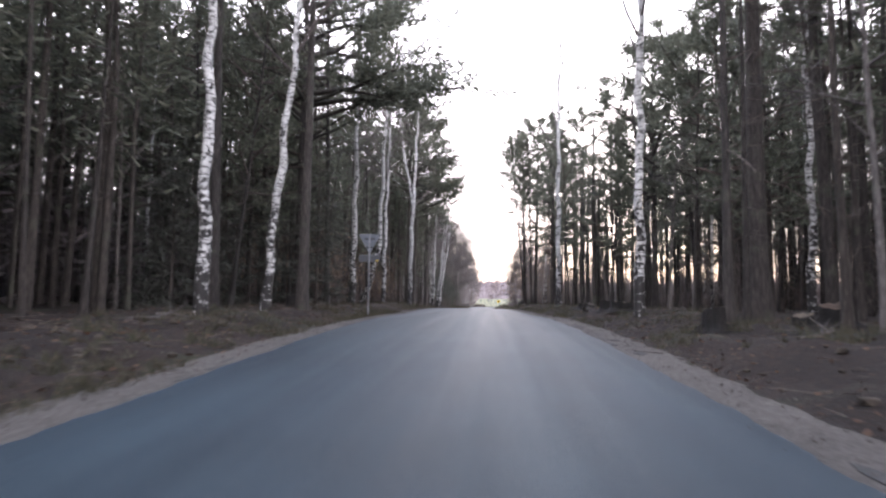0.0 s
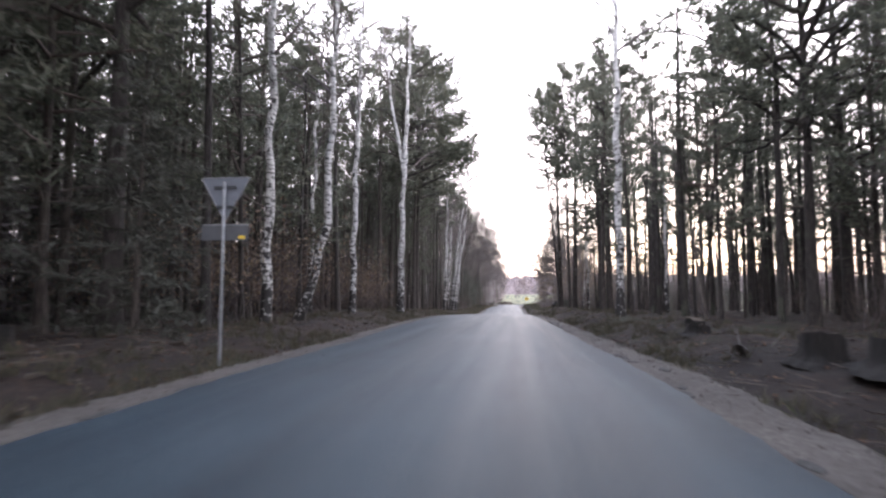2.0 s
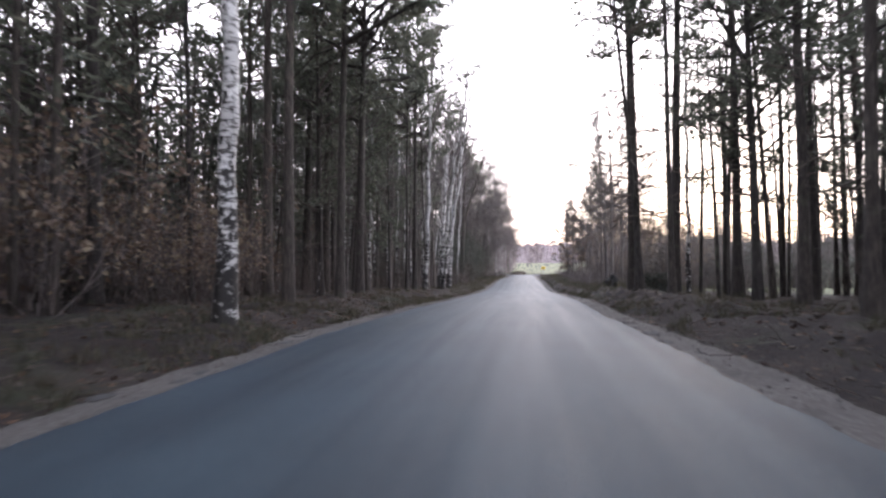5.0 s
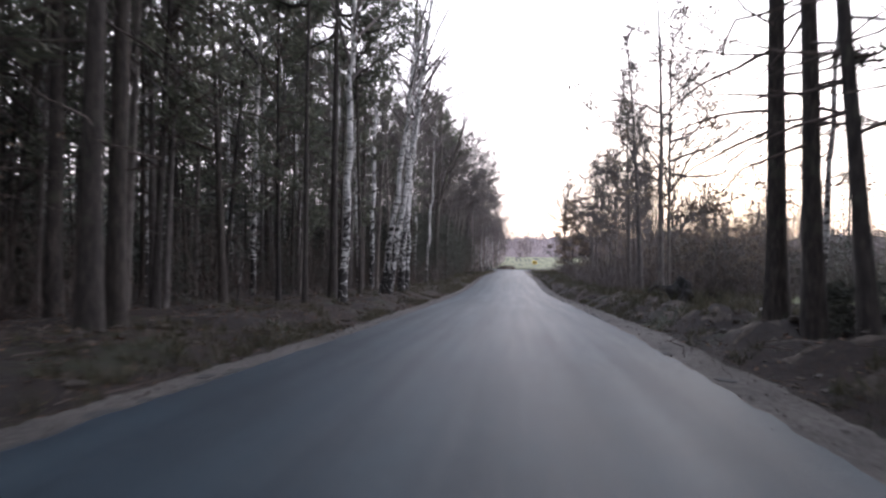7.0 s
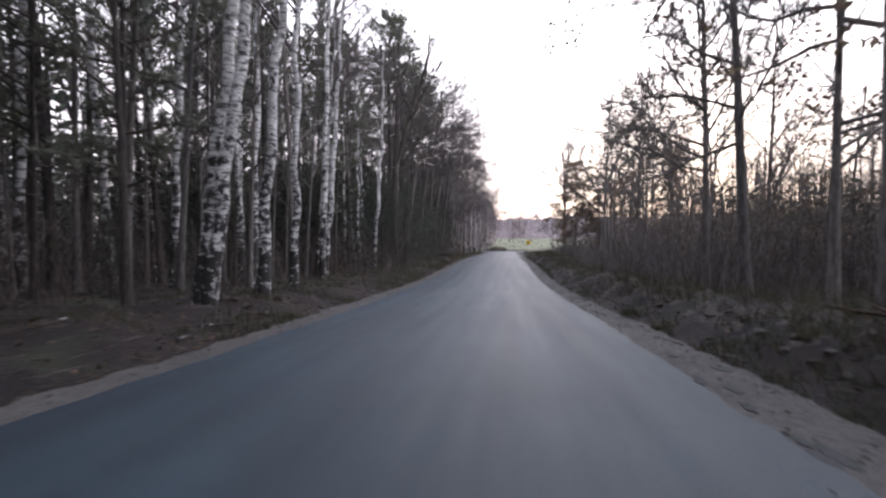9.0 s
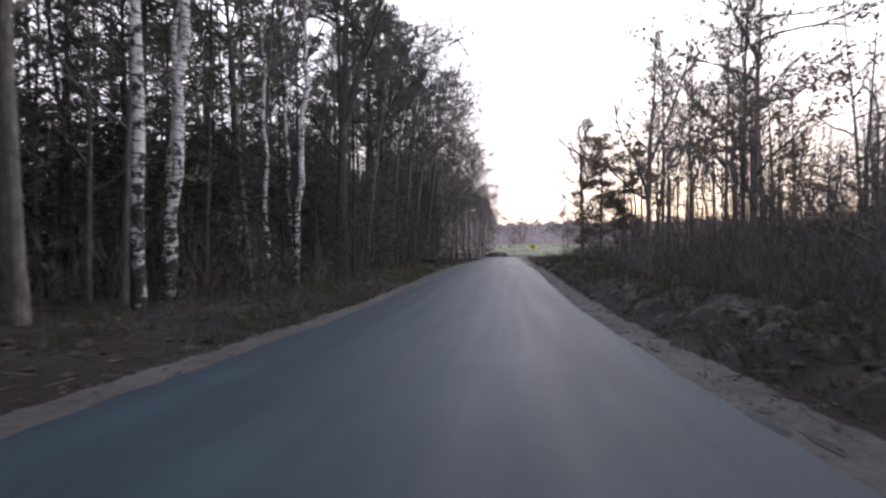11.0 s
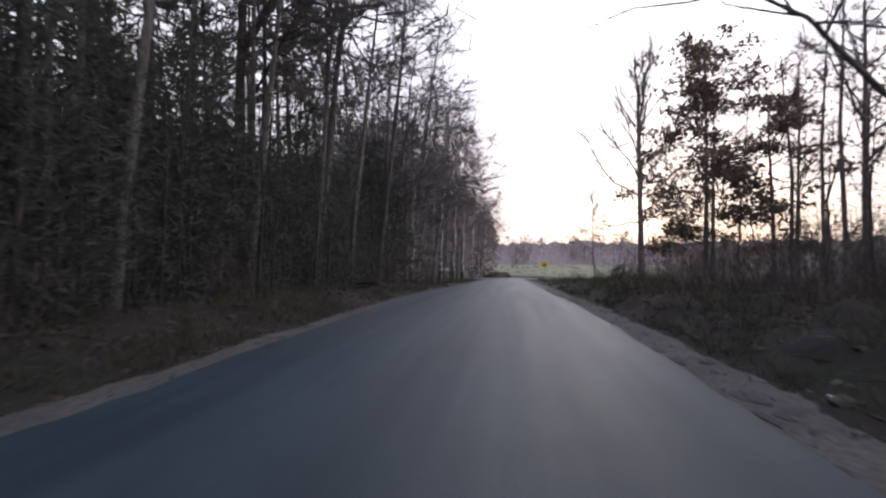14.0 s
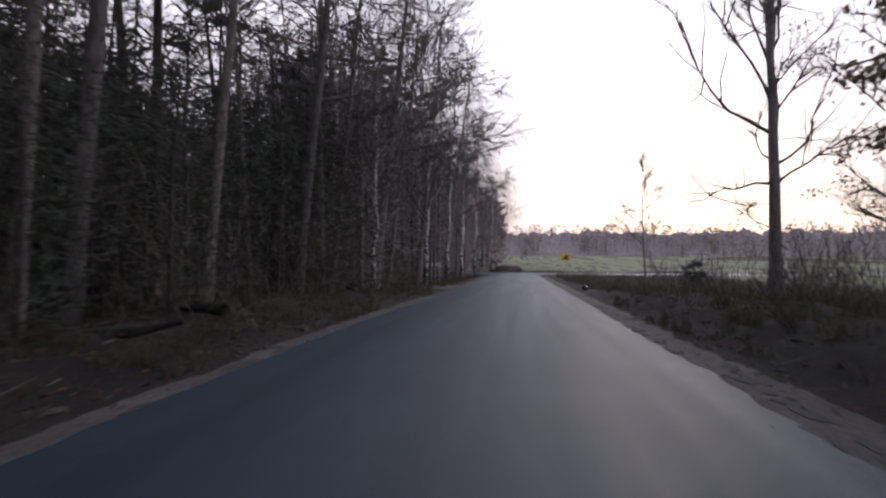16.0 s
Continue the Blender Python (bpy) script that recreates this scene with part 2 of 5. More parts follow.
def road_z(y):
    return (np.interp(y - 1.5, ROAD_Y, ROAD_Z) + np.interp(y, ROAD_Y, ROAD_Z) + np.interp(y + 1.5, ROAD_Y, ROAD_Z)) / 3


def ground_z(x, y):
    """Height of the ground: a low bed under the road, verges, the forest floor, the dug-over bank."""
    x, y = np.asarray(x, float), np.asarray(y, float)
    el, er = np.interp(y, EDGE_Y, EDGE_LEFT), np.interp(y, EDGE_Y, EDGE_RIGHT)
    out = np.maximum(el - x, x - er)
    out = np.where(y > 172, 50.0, out)
    rough = smooth(0.45, 1.6, out)
    z = road_z(y) - 0.05
    z = z + rough * (0.10 * wav(x, y, 2.3, 0) + 0.05 * wav(x, y, 0.9, 4) + 0.03 * wav(x, y, 0.4, 8))
    z = z + smooth(0.5, 2.4, out) * 0.36 * (1 - smooth(118, 135, y))
    bank = smooth(0.8, 1.6, x - er) * (1 - smooth(2.4, 4.2, x - er)) * smooth(40, 60, y) * (1 - smooth(120, 140, y))
    z = z + bank * (0.18 + 0.12 * wav(x, y, 2.6, 12) + 0.07 * wav(x, y, 1.0, 16) + 0.03 * wav(x, y, 0.5, 20))
    far = smooth(25, 120, np.abs(x))
    return z + far * 0.8 * wav(x, y, 90, 20)


def gz(x, y):
    return float(ground_z(x, y))


class Geo:
    """Gathers vertices and faces for one mesh."""

    def __init__(self):
        self.v, self.f, self.n = [], [], 0

    def add(self, verts, faces):
        verts, faces = np.asarray(verts, float).reshape(-1, 3), np.asarray(faces, int)
        if len(faces):
            self.v.append(verts)
            self.f.append(faces + self.n)
            self.n += len(verts)

    def tube(self, pts, rad, sides=6):
        pts, rad = np.asarray(pts, float), np.asarray(rad, float)
        n = len(pts)
        tan = np.gradient(pts, axis=0)
        tan /= np.linalg.norm(tan, axis=1)[:, None] + 1e-9
        ref = np.array([1.0, 0.13, 0]) if abs(tan[0, 2]) > 0.75 else np.array([0.07, 0.1, 1.0])
        u = np.cross(tan, ref)
        u /= np.linalg.norm(u, axis=1)[:, None] + 1e-9
        w = np.cross(tan, u)
        a = np.arange(sides) * 2 * np.pi / sides
        ring = pts[:, None] + rad[:, None, None] * (np.cos(a)[None, :, None] * u[:, None] + np.sin(a)[None, :, None] * w[:, None])
        i, j = np.meshgrid(np.arange(n - 1), np.arange(sides), indexing="ij")
        k = (j + 1) % sides
        quads = np.stack([i * sides + j, i * sides + k, (i + 1) * sides + k, (i + 1) * sides + j], -1).reshape(-1, 4)
        self.add(ring.reshape(-1, 3), quads[:, ::-1])
        self.add(ring[-1], np.arange(sides)[None, ::-1] if sides > 2 else [])

    def spikes(self, base, way, length, width, rng):
        """Slim three-sided needles or blades: a triangle each, folded along its length."""
        base, way = np.asarray(base, float), np.asarray(way, float)
        n = len(base)
        if not n:
            return
        side = np.cross(way, rng.normal(size=(n, 3)))
        side /= np.linalg.norm(side, axis=1)[:, None] + 1e-9
        ln, wd = np.broadcast_to(length, n)[:, None], np.broadcast_to(width, n)[:, None]
        v = np.stack([base - side * wd / 2, base + side * wd / 2, base + way * ln], 1)
        self.add(v.reshape(-1, 3), np.arange(3 * n).reshape(-1, 3))

    def leaves(self, centre, size, rng, up=0.0):
        """Small bent leaves, two triangles each."""
        centre = np.asarray(centre, float)
        n = len(centre)
        if not n:
            return
        a = rng.normal(size=(n, 3))
        a[:, 2] *= 1 - up
        a /= np.linalg.norm(a, axis=1)[:, None]
        b = np.cross(a, rng.normal(size=(n, 3)) * (1 - up) + np.array([0, 0, up]))
        b /= np.linalg.norm(b, axis=1)[:, None] + 1e-9
        c = np.cross(a, b)
        s = np.broadcast_to(size, n)[:, None] * rng.uniform(0.6, 1.25, (n, 1))
        v = np.stack([centre - a * s * 0.5, centre + b * s * 0.32 + c * s * 0.1, centre + a * s * 0.5, centre - b * s * 0.32 + c * s * 0.1], 1)
        self.add(v.reshape(-1, 3), np.arange(4 * n).reshape(-1, 4))

    def mesh(self, name, mat, shade=True):
        me = bpy.data.meshes.new(name)
        v = np.concatenate(self.v) if self.v else np.zeros((0, 3))
        me.vertices.add(len(v))
        me.vertices.foreach_set("co", v.ravel())
        loops = np.concatenate([f.ravel() for f in self.f])
        sizes = np.concatenate([np.full(len(f), f.shape[1]) for f in self.f])
        me.loops.add(len(loops))
        me.loops.foreach_set("vertex_index", loops)
        me.polygons.add(len(sizes))
        me.polygons.foreach_set("loop_start", np.concatenate([[0], np.cumsum(sizes)[:-1]]))
        me.polygons.foreach_set("loop_total", sizes)
        me.polygons.foreach_set("use_smooth", np.full(len(sizes), shade))
        me.update(calc_edges=True)
        me.materials.append(mat)
        return me


def part(name, geo, mat, parent, label="", shade=True, kind=""):
    ob = new(name, geo.mesh(name, mat, shade))
    ob.parent = parent
    return tagged(ob, label, kind=kind)


def grid_sheet(xs, ys, zfun):
    g = Geo()
    xx, yy = np.meshgrid(xs, ys)
    nx, ny = len(xs), len(ys)
    i, j = np.meshgrid(np.arange(ny - 1), np.arange(nx - 1), indexing="ij")
    a = i * nx + j
    g.add(np.stack([xx, yy, zfun(xx, yy)], -1).reshape(-1, 3), np.stack([a, a + 1, a + nx + 1, a + nx], -1).reshape(-1, 4))
    return g


def spread(stops):
    """Coordinates over several stretches: (start, end, step)."""
    return np.unique(np.concatenate([np.arange(a, b, s) for a, b, s in stops]).round(3))


xs = spread([(-2500, -300, 300), (-300, -60, 30), (-60, -20, 3), (-20, -8, 0.6), (-8, 8, 0.28), (8, 20, 0.6), (20, 60, 3), (60, 300, 30), (300, 2501, 300)])
ys = spread([(-300, -60, 40), (-60, -6, 4), (-6, 130, 0.5), (130, 180, 1.0), (180, 300, 8), (300, 900, 50), (900, 3001, 300)])
ground = tagged(new("ground", grid_sheet(xs, ys, ground_z).mesh("ground", LITTER)), "forest ground of brown leaf litter and soil", "ground", kind="structure")


def strip(name, left, right, y0, y1, step, lift, mat, cols=9, crown=0.0):
    """A sheet along the road between two edges given as functions of y."""
    g = Geo()
    yy = np.arange(y0, y1 + step, step)
    lx, rx = left(yy), right(yy)
    s = np.linspace(0, 1, cols)
    x = lx[:, None] + (rx - lx)[:, None] * s
    z = road_z(yy)[:, None] + lift + crown * (1 - (2 * s - 1) ** 2)[None]
    i, j = np.meshgrid(np.arange(len(yy) - 1), np.arange(cols - 1), indexing="ij")
    a = i * cols + j
    g.add(np.stack([x, np.repeat(yy[:, None], cols, 1), z], -1).reshape(-1, 3), np.stack([a, a + 1, a + cols + 1, a + cols], -1).reshape(-1, 4))
    return new(name, g.mesh(name, mat))


def ragged(base_y, base_x, amount, k, shift=0.0):
    return lambda y: np.interp(y, base_y, base_x) + shift + amount * (0.5 * wav(y, y * 0.1, 1.1, k) + 0.3 * wav(y, y * 0.3, 0.37, k + 4) + 0.5 * wav(y, 0 * y, 4.5, k + 8))


el, er = ragged(EDGE_Y, EDGE_LEFT, 0.07, 0), ragged(EDGE_Y, EDGE_RIGHT, 0.07, 4)
tagged(strip("road", el, er, -60, 168, 0.12, 0.0, ASPHALT, 11, 0.03), "worn blue-grey asphalt country road with crumbling edges", "road", kind="structure")
SHOULDER_Y = [-60, 0, 22, 50, 60, 84, 97, 106, 125, 170]
OUT_LEFT = [-0.95, -0.95, -0.66, -0.52, -0.48, -0.68, -0.55, -0.38, -0.4, -0.4]
OUT_RIGHT = [0.7, 0.7, 0.85, 0.62, 0.85, 0.7, 0.68, 0.62, 0.6, 0.6]


def outer(edge, out, amount, k):
    return lambda y: ragged(EDGE_Y, edge, amount, k)(y) + np.interp(y, SHOULDER_Y, out)


tagged(strip("shoulder_left", outer(EDGE_LEFT, OUT_LEFT, 0.14, 8), ragged(EDGE_Y, EDGE_LEFT, 0.0, 8, 0.25), -60, 166, 0.15, -0.018, SAND, 6), "sandy gravel road shoulder", "shoulder", kind="structure")
tagged(strip("shoulder_right", ragged(EDGE_Y, EDGE_RIGHT, 0.0, 12, -0.25), outer(EDGE_RIGHT, OUT_RIGHT, 0.14, 12), -60, 164, 0.15, -0.018, SAND, 6), "sandy gravel road shoulder", "shoulder", kind="structure")


# a sandy track that leaves the road for the woods
tx, ty = np.arange(-13.0, -2.9, 0.2), np.linspace(0, 1, 9)
track_y = 136.0 - 0.35 * (tx[:, None] + 3.4) + (3.4 + 2.4 * smooth(-6.0, -3.2, tx))[:, None] * (ty - 0.5)[None]
track_x = np.repeat(tx[:, None], 9, 1)
g = Geo()
i, j = np.meshgrid(np.arange(len(tx) - 1), np.arange(8), indexing="ij")
q = i * 9 + j
track_z = np.maximum(road_z(track_y) - 0.012, ground_z(track_x, track_y) + 0.03 + 0.02 * wav(track_x, track_y, 1.3, 2) - 0.05 * (2 * ty - 1)[None] ** 4)
g.add(np.stack([track_x, track_y, track_z], -1).reshape(-1, 3), np.stack([q, q + 9, q + 10, q + 1], -1).reshape(-1, 4))
tagged(new("side_track", g.mesh("side_track", SAND)), "sandy track turning off into the woods", "track", kind="structure")


# the dug-over bank along the right of the road
BANK = grainy("dug_sand", [(0.3, (0.0413, 0.0314, 0.0243)), (0.5, (0.0952, 0.0744, 0.0592)), (0.75, (0.1736, 0.1416, 0.113))], 7.0, 0.9, 0.97, 16.0, 1.0, dark=0.5, distance=0.06)
by, bu = np.arange(50, 97, 0.22), np.linspace(0, 1, 17)
bank_y = np.repeat(by[:, None], 17, 1)
bank_x = (np.interp(by, EDGE_Y, EDGE_RIGHT) + 0.72 + 0.12 * wav(by, by * 0.2, 3.1, 6))[:, None] + (2.3 + 0.5 * wav(by, by * 0.3, 7.0, 9))[:, None] * bu
bulge = np.sin(np.pi * bu)[None] ** 0.5 * smooth(50, 54, bank_y) * (1 - smooth(91, 96, bank_y))
bank_z = ground_z(bank_x, bank_y) - 0.12 + bulge * (0.08 + 0.05 * wav(bank_x, bank_y, 1.5, 11) + 0.07 * wav(bank_x, bank_y, 0.7, 15) + 0.06 * wav(bank_x, bank_y, 0.45, 2))
g = Geo()
i, j = np.meshgrid(np.arange(len(by) - 1), np.arange(16), indexing="ij")
q = i * 17 + j
g.add(np.stack([bank_x, bank_y, bank_z], -1).reshape(-1, 3), np.stack([q, q + 1, q + 18, q + 17], -1).reshape(-1, 4))
tagged(new("bank", g.mesh("bank", BANK)), "lumpy bank of freshly dug sandy soil", "bank", kind="structure")


# ---- trees ----
def unit(v):
    return v / (np.linalg.norm(v) + 1e-9)


def trunk_path(rng, h, lean=(0, 0), bend=0.12, n=14, kink=0.0, crook=0.0):
    """A trunk's middle line from the ground up, leaning and a little crooked."""
    s = np.linspace(0, 1, n)
    w = np.cumsum(rng.normal(0, 1, (n, 2)), 0) * bend * h / 60
    x = lean[0] * h * s + w[:, 0] * s + kink * np.sin(np.clip(s * 7, 0, 1.57)) * 1.0
    y = lean[1] * h * s + w[:, 1] * s
    a = rng.uniform(0, 6.283, 4)
    x = x + crook * (np.sin(h * s * 1.9 + a[0]) + 0.6 * np.sin(h * s * 3.7 + a[1])) * np.clip(s * 8, 0, 1)
    y = y + crook * (np.sin(h * s * 2.1 + a[2]) + 0.6 * np.sin(h * s * 3.3 + a[3])) * np.clip(s * 8, 0, 1)
    return np.stack([x, y, h * s - 0.15], 1)


def taper(r, n, top=0.12, flare=0.45):
    s = np.linspace(0, 1, n)
    return r * ((1 - s) * (1 - top) + top) ** 0.85 * (1 + flare * np.exp(-s * 28))


def bough(start, way, length, r, rng, n=5, curl=0.0, wander=0.15):
    """The middle line and radii of a branch. curl: how much it turns up (or down, below 0)."""
    pts, d = [np.asarray(start, float)], unit(np.asarray(way, float))
    for k in range(n - 1):
        d = unit(d + rng.normal(0, wander, 3) + np.array([0, 0, curl / n]))
        pts.append(pts[-1] + d * length / (n - 1))
    return np.array(pts), r * np.linspace(1, 0.25, n)


def on_path(pts, s):
    q = s * (len(pts) - 1)
    i = min(int(q), len(pts) - 2)
    return pts[i] + (pts[i + 1] - pts[i]) * (q - i), unit(pts[i + 1] - pts[i])


def around(rng, tilt):
    a = rng.uniform(0, 6.283)
    return np.array([math.cos(a) * math.cos(tilt), math.sin(a) * math.cos(tilt), math.sin(tilt)])


def needles_along(geo, line, rng, n, length, width):
    """Bundles of needles in flat sprays along a shoot, thicker towards its tip."""
    t = rng.random(n) ** 0.7 * (len(line) - 1)
    i = np.minimum(t.astype(int), len(line) - 2)
    way = line[i + 1] - line[i]
    at = line[i] + way * (t - i)[:, None] + rng.normal(0, length * 0.42, (n, 3)) * [1, 1, 0.55]
    way = way / (np.linalg.norm(way, axis=1)[:, None] + 1e-9) * 0.6 + rng.normal(0, 0.8, (n, 3)) * [1, 1, 0.75] + [0, 0, 0.15]
    way /= np.linalg.norm(way, axis=1)[:, None]
    geo.spikes(at, way, length * rng.uniform(0.7, 1.4, n), width, rng)


def twigs_along(geo, line, rng, n, length, width, droop=0.0, start=0.15, wild=0.6):
    """Fine side twigs, a sliver each, along a branch."""
    t = rng.uniform(start, 1.0, n) * (len(line) - 1)
    i = np.minimum(t.astype(int), len(line) - 2)
    at = line[i] + (line[i + 1] - line[i]) * (t - i)[:, None]
    way = line[i + 1] - line[i]
    way = way / (np.linalg.norm(way, axis=1)[:, None] + 1e-9) + rng.normal(0, wild, (n, 3)) + [0, 0, droop]
    way /= np.linalg.norm(way, axis=1)[:, None]
    ln = length * rng.uniform(0.5, 1.3, n)
    geo.spikes(at, way, ln, width, rng)
    return at + way * ln[:, None]


def tree_root(name, x, y, label, category, group=""):
    ob = new(name)
    ob.empty_display_size = 0.3
    x, y = turned(x, y)
    ob.matrix_basis = pose(x, y, gz(x, y))
    return tagged(ob, label, category, group)


class Boughs:
    """Collects a tree's branches: each a part of its own on a tree near the road, joined on the trees behind."""

    def __init__(self, root, name, mat, single):
        self.root, self.name, self.mat, self.single, self.all = root, name, mat, single, Geo()

    def begin(self):
        return Geo() if self.single else self.all

    def end(self, geo):
        if self.single and geo.n:
            part(self.name, geo, self.mat, self.root)

    def close(self):
        if not self.single and self.all.n:
            part("branchwork", self.all, self.mat, self.root, kind="stuff")


def pine(rng, x, y, h, r, lean=(0, 0), crown0=0.55, label="tall dark pine with a bare trunk and high crown", boughs=38, spikes=12, sides=9, reach=2.6, dead=12, single=False, rise=0.0, extra=(), snags=1.0, arms=()):
    root = tree_root("pine_tree", x, y, label, "tree", "pines of the forest")
    tp = trunk_path(rng, h, lean)
    g = Geo()
    g.tube(tp, taper(r, len(tp)), sides)
    part("trunk", g, PINE_BARK, root)
    bag = Boughs(root, "dead_branch", DARK_TWIG, single)
    for up, way, ln, curl in arms:
        g = bag.begin()
        b, br = bough(on_path(tp, up)[0], way, ln, 0.04, rng, 8, curl, 0.16)
        g.tube(b, br, 5)
        for m in range(3):
            q, d = on_path(b, rng.uniform(0.35, 0.9))
            g.tube(*bough(q, d + rng.normal(0, 0.5, 3), ln * 0.3, 0.014, rng, 4), 3)
        twigs_along(g, b, rng, 9, 0.4, 0.014, 0.0, 0.3, 0.5)
        bag.end(g)
    for k in range(dead):
        g = bag.begin()
        p, _ = on_path(tp, rng.uniform(0.14, crown0 + 0.1))
        b, br = bough(p, around(rng, rng.uniform(-0.3, 0.25)), rng.uniform(0.4, 2.4) * snags if single else rng.uniform(0.4, 1.8), 0.026 * snags if single else 0.018, rng, 4 if single else 3, rng.uniform(-0.6, 0.3), 0.2)
        g.tube(b, br, 3)
        twigs_along(g, b, rng, 7, 0.45, 0.014, 0.0, 0.3, 0.5)
        bag.end(g)
    leaf = Geo()
    live = Boughs(root, "limb", PINE_BARK, single)
    if not single:
        live.all = bag.all
    for k in range(boughs + len(extra)):
        s = (k + rng.random()) / boughs
        g = live.begin()
        ln = reach * (0.35 + 0.9 * math.sin(math.pi * min(1, 0.22 + 0.8 * min(s, 1)))) * rng.uniform(0.6, 1.25)
        way, up = around(rng, rise + 0.1 + 0.7 * s + rng.normal(0, 0.2)), crown0 + (1 - crown0) * 0.985 * s
        if k >= boughs:
            up, way, ln = extra[k - boughs]
        p, _ = on_path(tp, up)
        b, br = bough(p, way, ln, 0.02 + 0.016 * ln, rng, 5 if single else 3, 0.25, 0.2)
        g.tube(b, br, 5 if single else 3)
        for m in range(3 if k < boughs else 22):
            q, d = on_path(b, rng.uniform(0.35, 0.9))
            b2, br2 = bough(q, d + rng.normal(0, 0.6, 3) * [1, 1, 0.6] + [0, 0, 0.1], ln * 0.42, 0.014, rng, 3 if single else 2, 0.3)
            if single:
                g.tube(b2, br2, 3)
            else:
                g.spikes(b2[:1], [unit(b2[-1] - b2[0])], ln * 0.42, 0.03, rng)
            needles_along(leaf, b2, rng, int(spikes * 3.2), 0.17 + 0.06 * reach, 0.068 if single else 0.08)
        needles_along(leaf, b[len(b) // 2:], rng, int(spikes * 1.5), 0.34, 0.066)
        live.end(g)
    (live if single else bag).close()
    part("crown", leaf, NEEDLE, root, shade=False)
    return root


def birch(rng, x, y, h, r, lean=(0, 0), kink=0.0, fork=0.0, label="white-barked birch with black marks and bare drooping twigs", limbs=20, twigs=8, sides=10, bend=0.12, low=0.42, single=False, weep=0.0, wide=0.26):
    root = tree_root("birch_tree", x, y, label, "tree", "birches by the road")
    tp = trunk_path(rng, h, lean, bend, 40 if single else 20, kink, 0.045 if single else 0.03)
    g = Geo()
    g.tube(tp, taper(r, len(tp), 0.10, 0.35) * rng.uniform(0.92, 1.1, len(tp)), sides)
    stems = [tp]
    if fork:
        p, d = on_path(tp, fork)
        f, fr = bough(p, d + np.array([-0.32, 0.1, 0]), h * (1 - fork) * 0.9, r * 0.62, rng, 9, 0.5, 0.06)
        g.tube(f, fr, 7)
        stems.append(f)
    part("trunk", g, BIRCH_BARK, root)
    bag = Boughs(root, "limb", TWIG, single)
    for k in range(limbs):
        st = stems[k % len(stems)]
        s = low + (0.97 - low) * (k + rng.random()) / limbs
        g = bag.begin()
        p, _ = on_path(st, s)
        ln = (1.1 - s) * h * wide * rng.uniform(0.7, 1.3) + 0.5
        b, br = bough(p, around(rng, rng.uniform(0.5, 1.0)), ln, 0.012 + 0.011 * ln, rng, 5, 0.1, 0.14)
        g.tube(b, br, 4)
        for m in range(twigs):
            q, d = on_path(b, rng.uniform(0.3, 0.99))
            b2, br2 = bough(q, d + rng.normal(0, 0.55, 3), rng.uniform(0.5, 1.3) * (1 + weep), 0.009, rng, 3, -1.1 - weep, 0.15)
            if single:
                g.tube(b2, br2, 3)
            else:
                g.spikes(b2[:2], [unit(b2[1] - b2[0]), unit(b2[2] - b2[1])], np.linalg.norm(b2[1] - b2[0]), 0.016, rng)
            twigs_along(g, b2, rng, 4 if not weep else 9, 0.6 + 0.3 * weep, 0.012 if not weep else 0.016, -0.5 - weep, 0.1, 0.45)
        bag.end(g)
    bag.close()
    return root


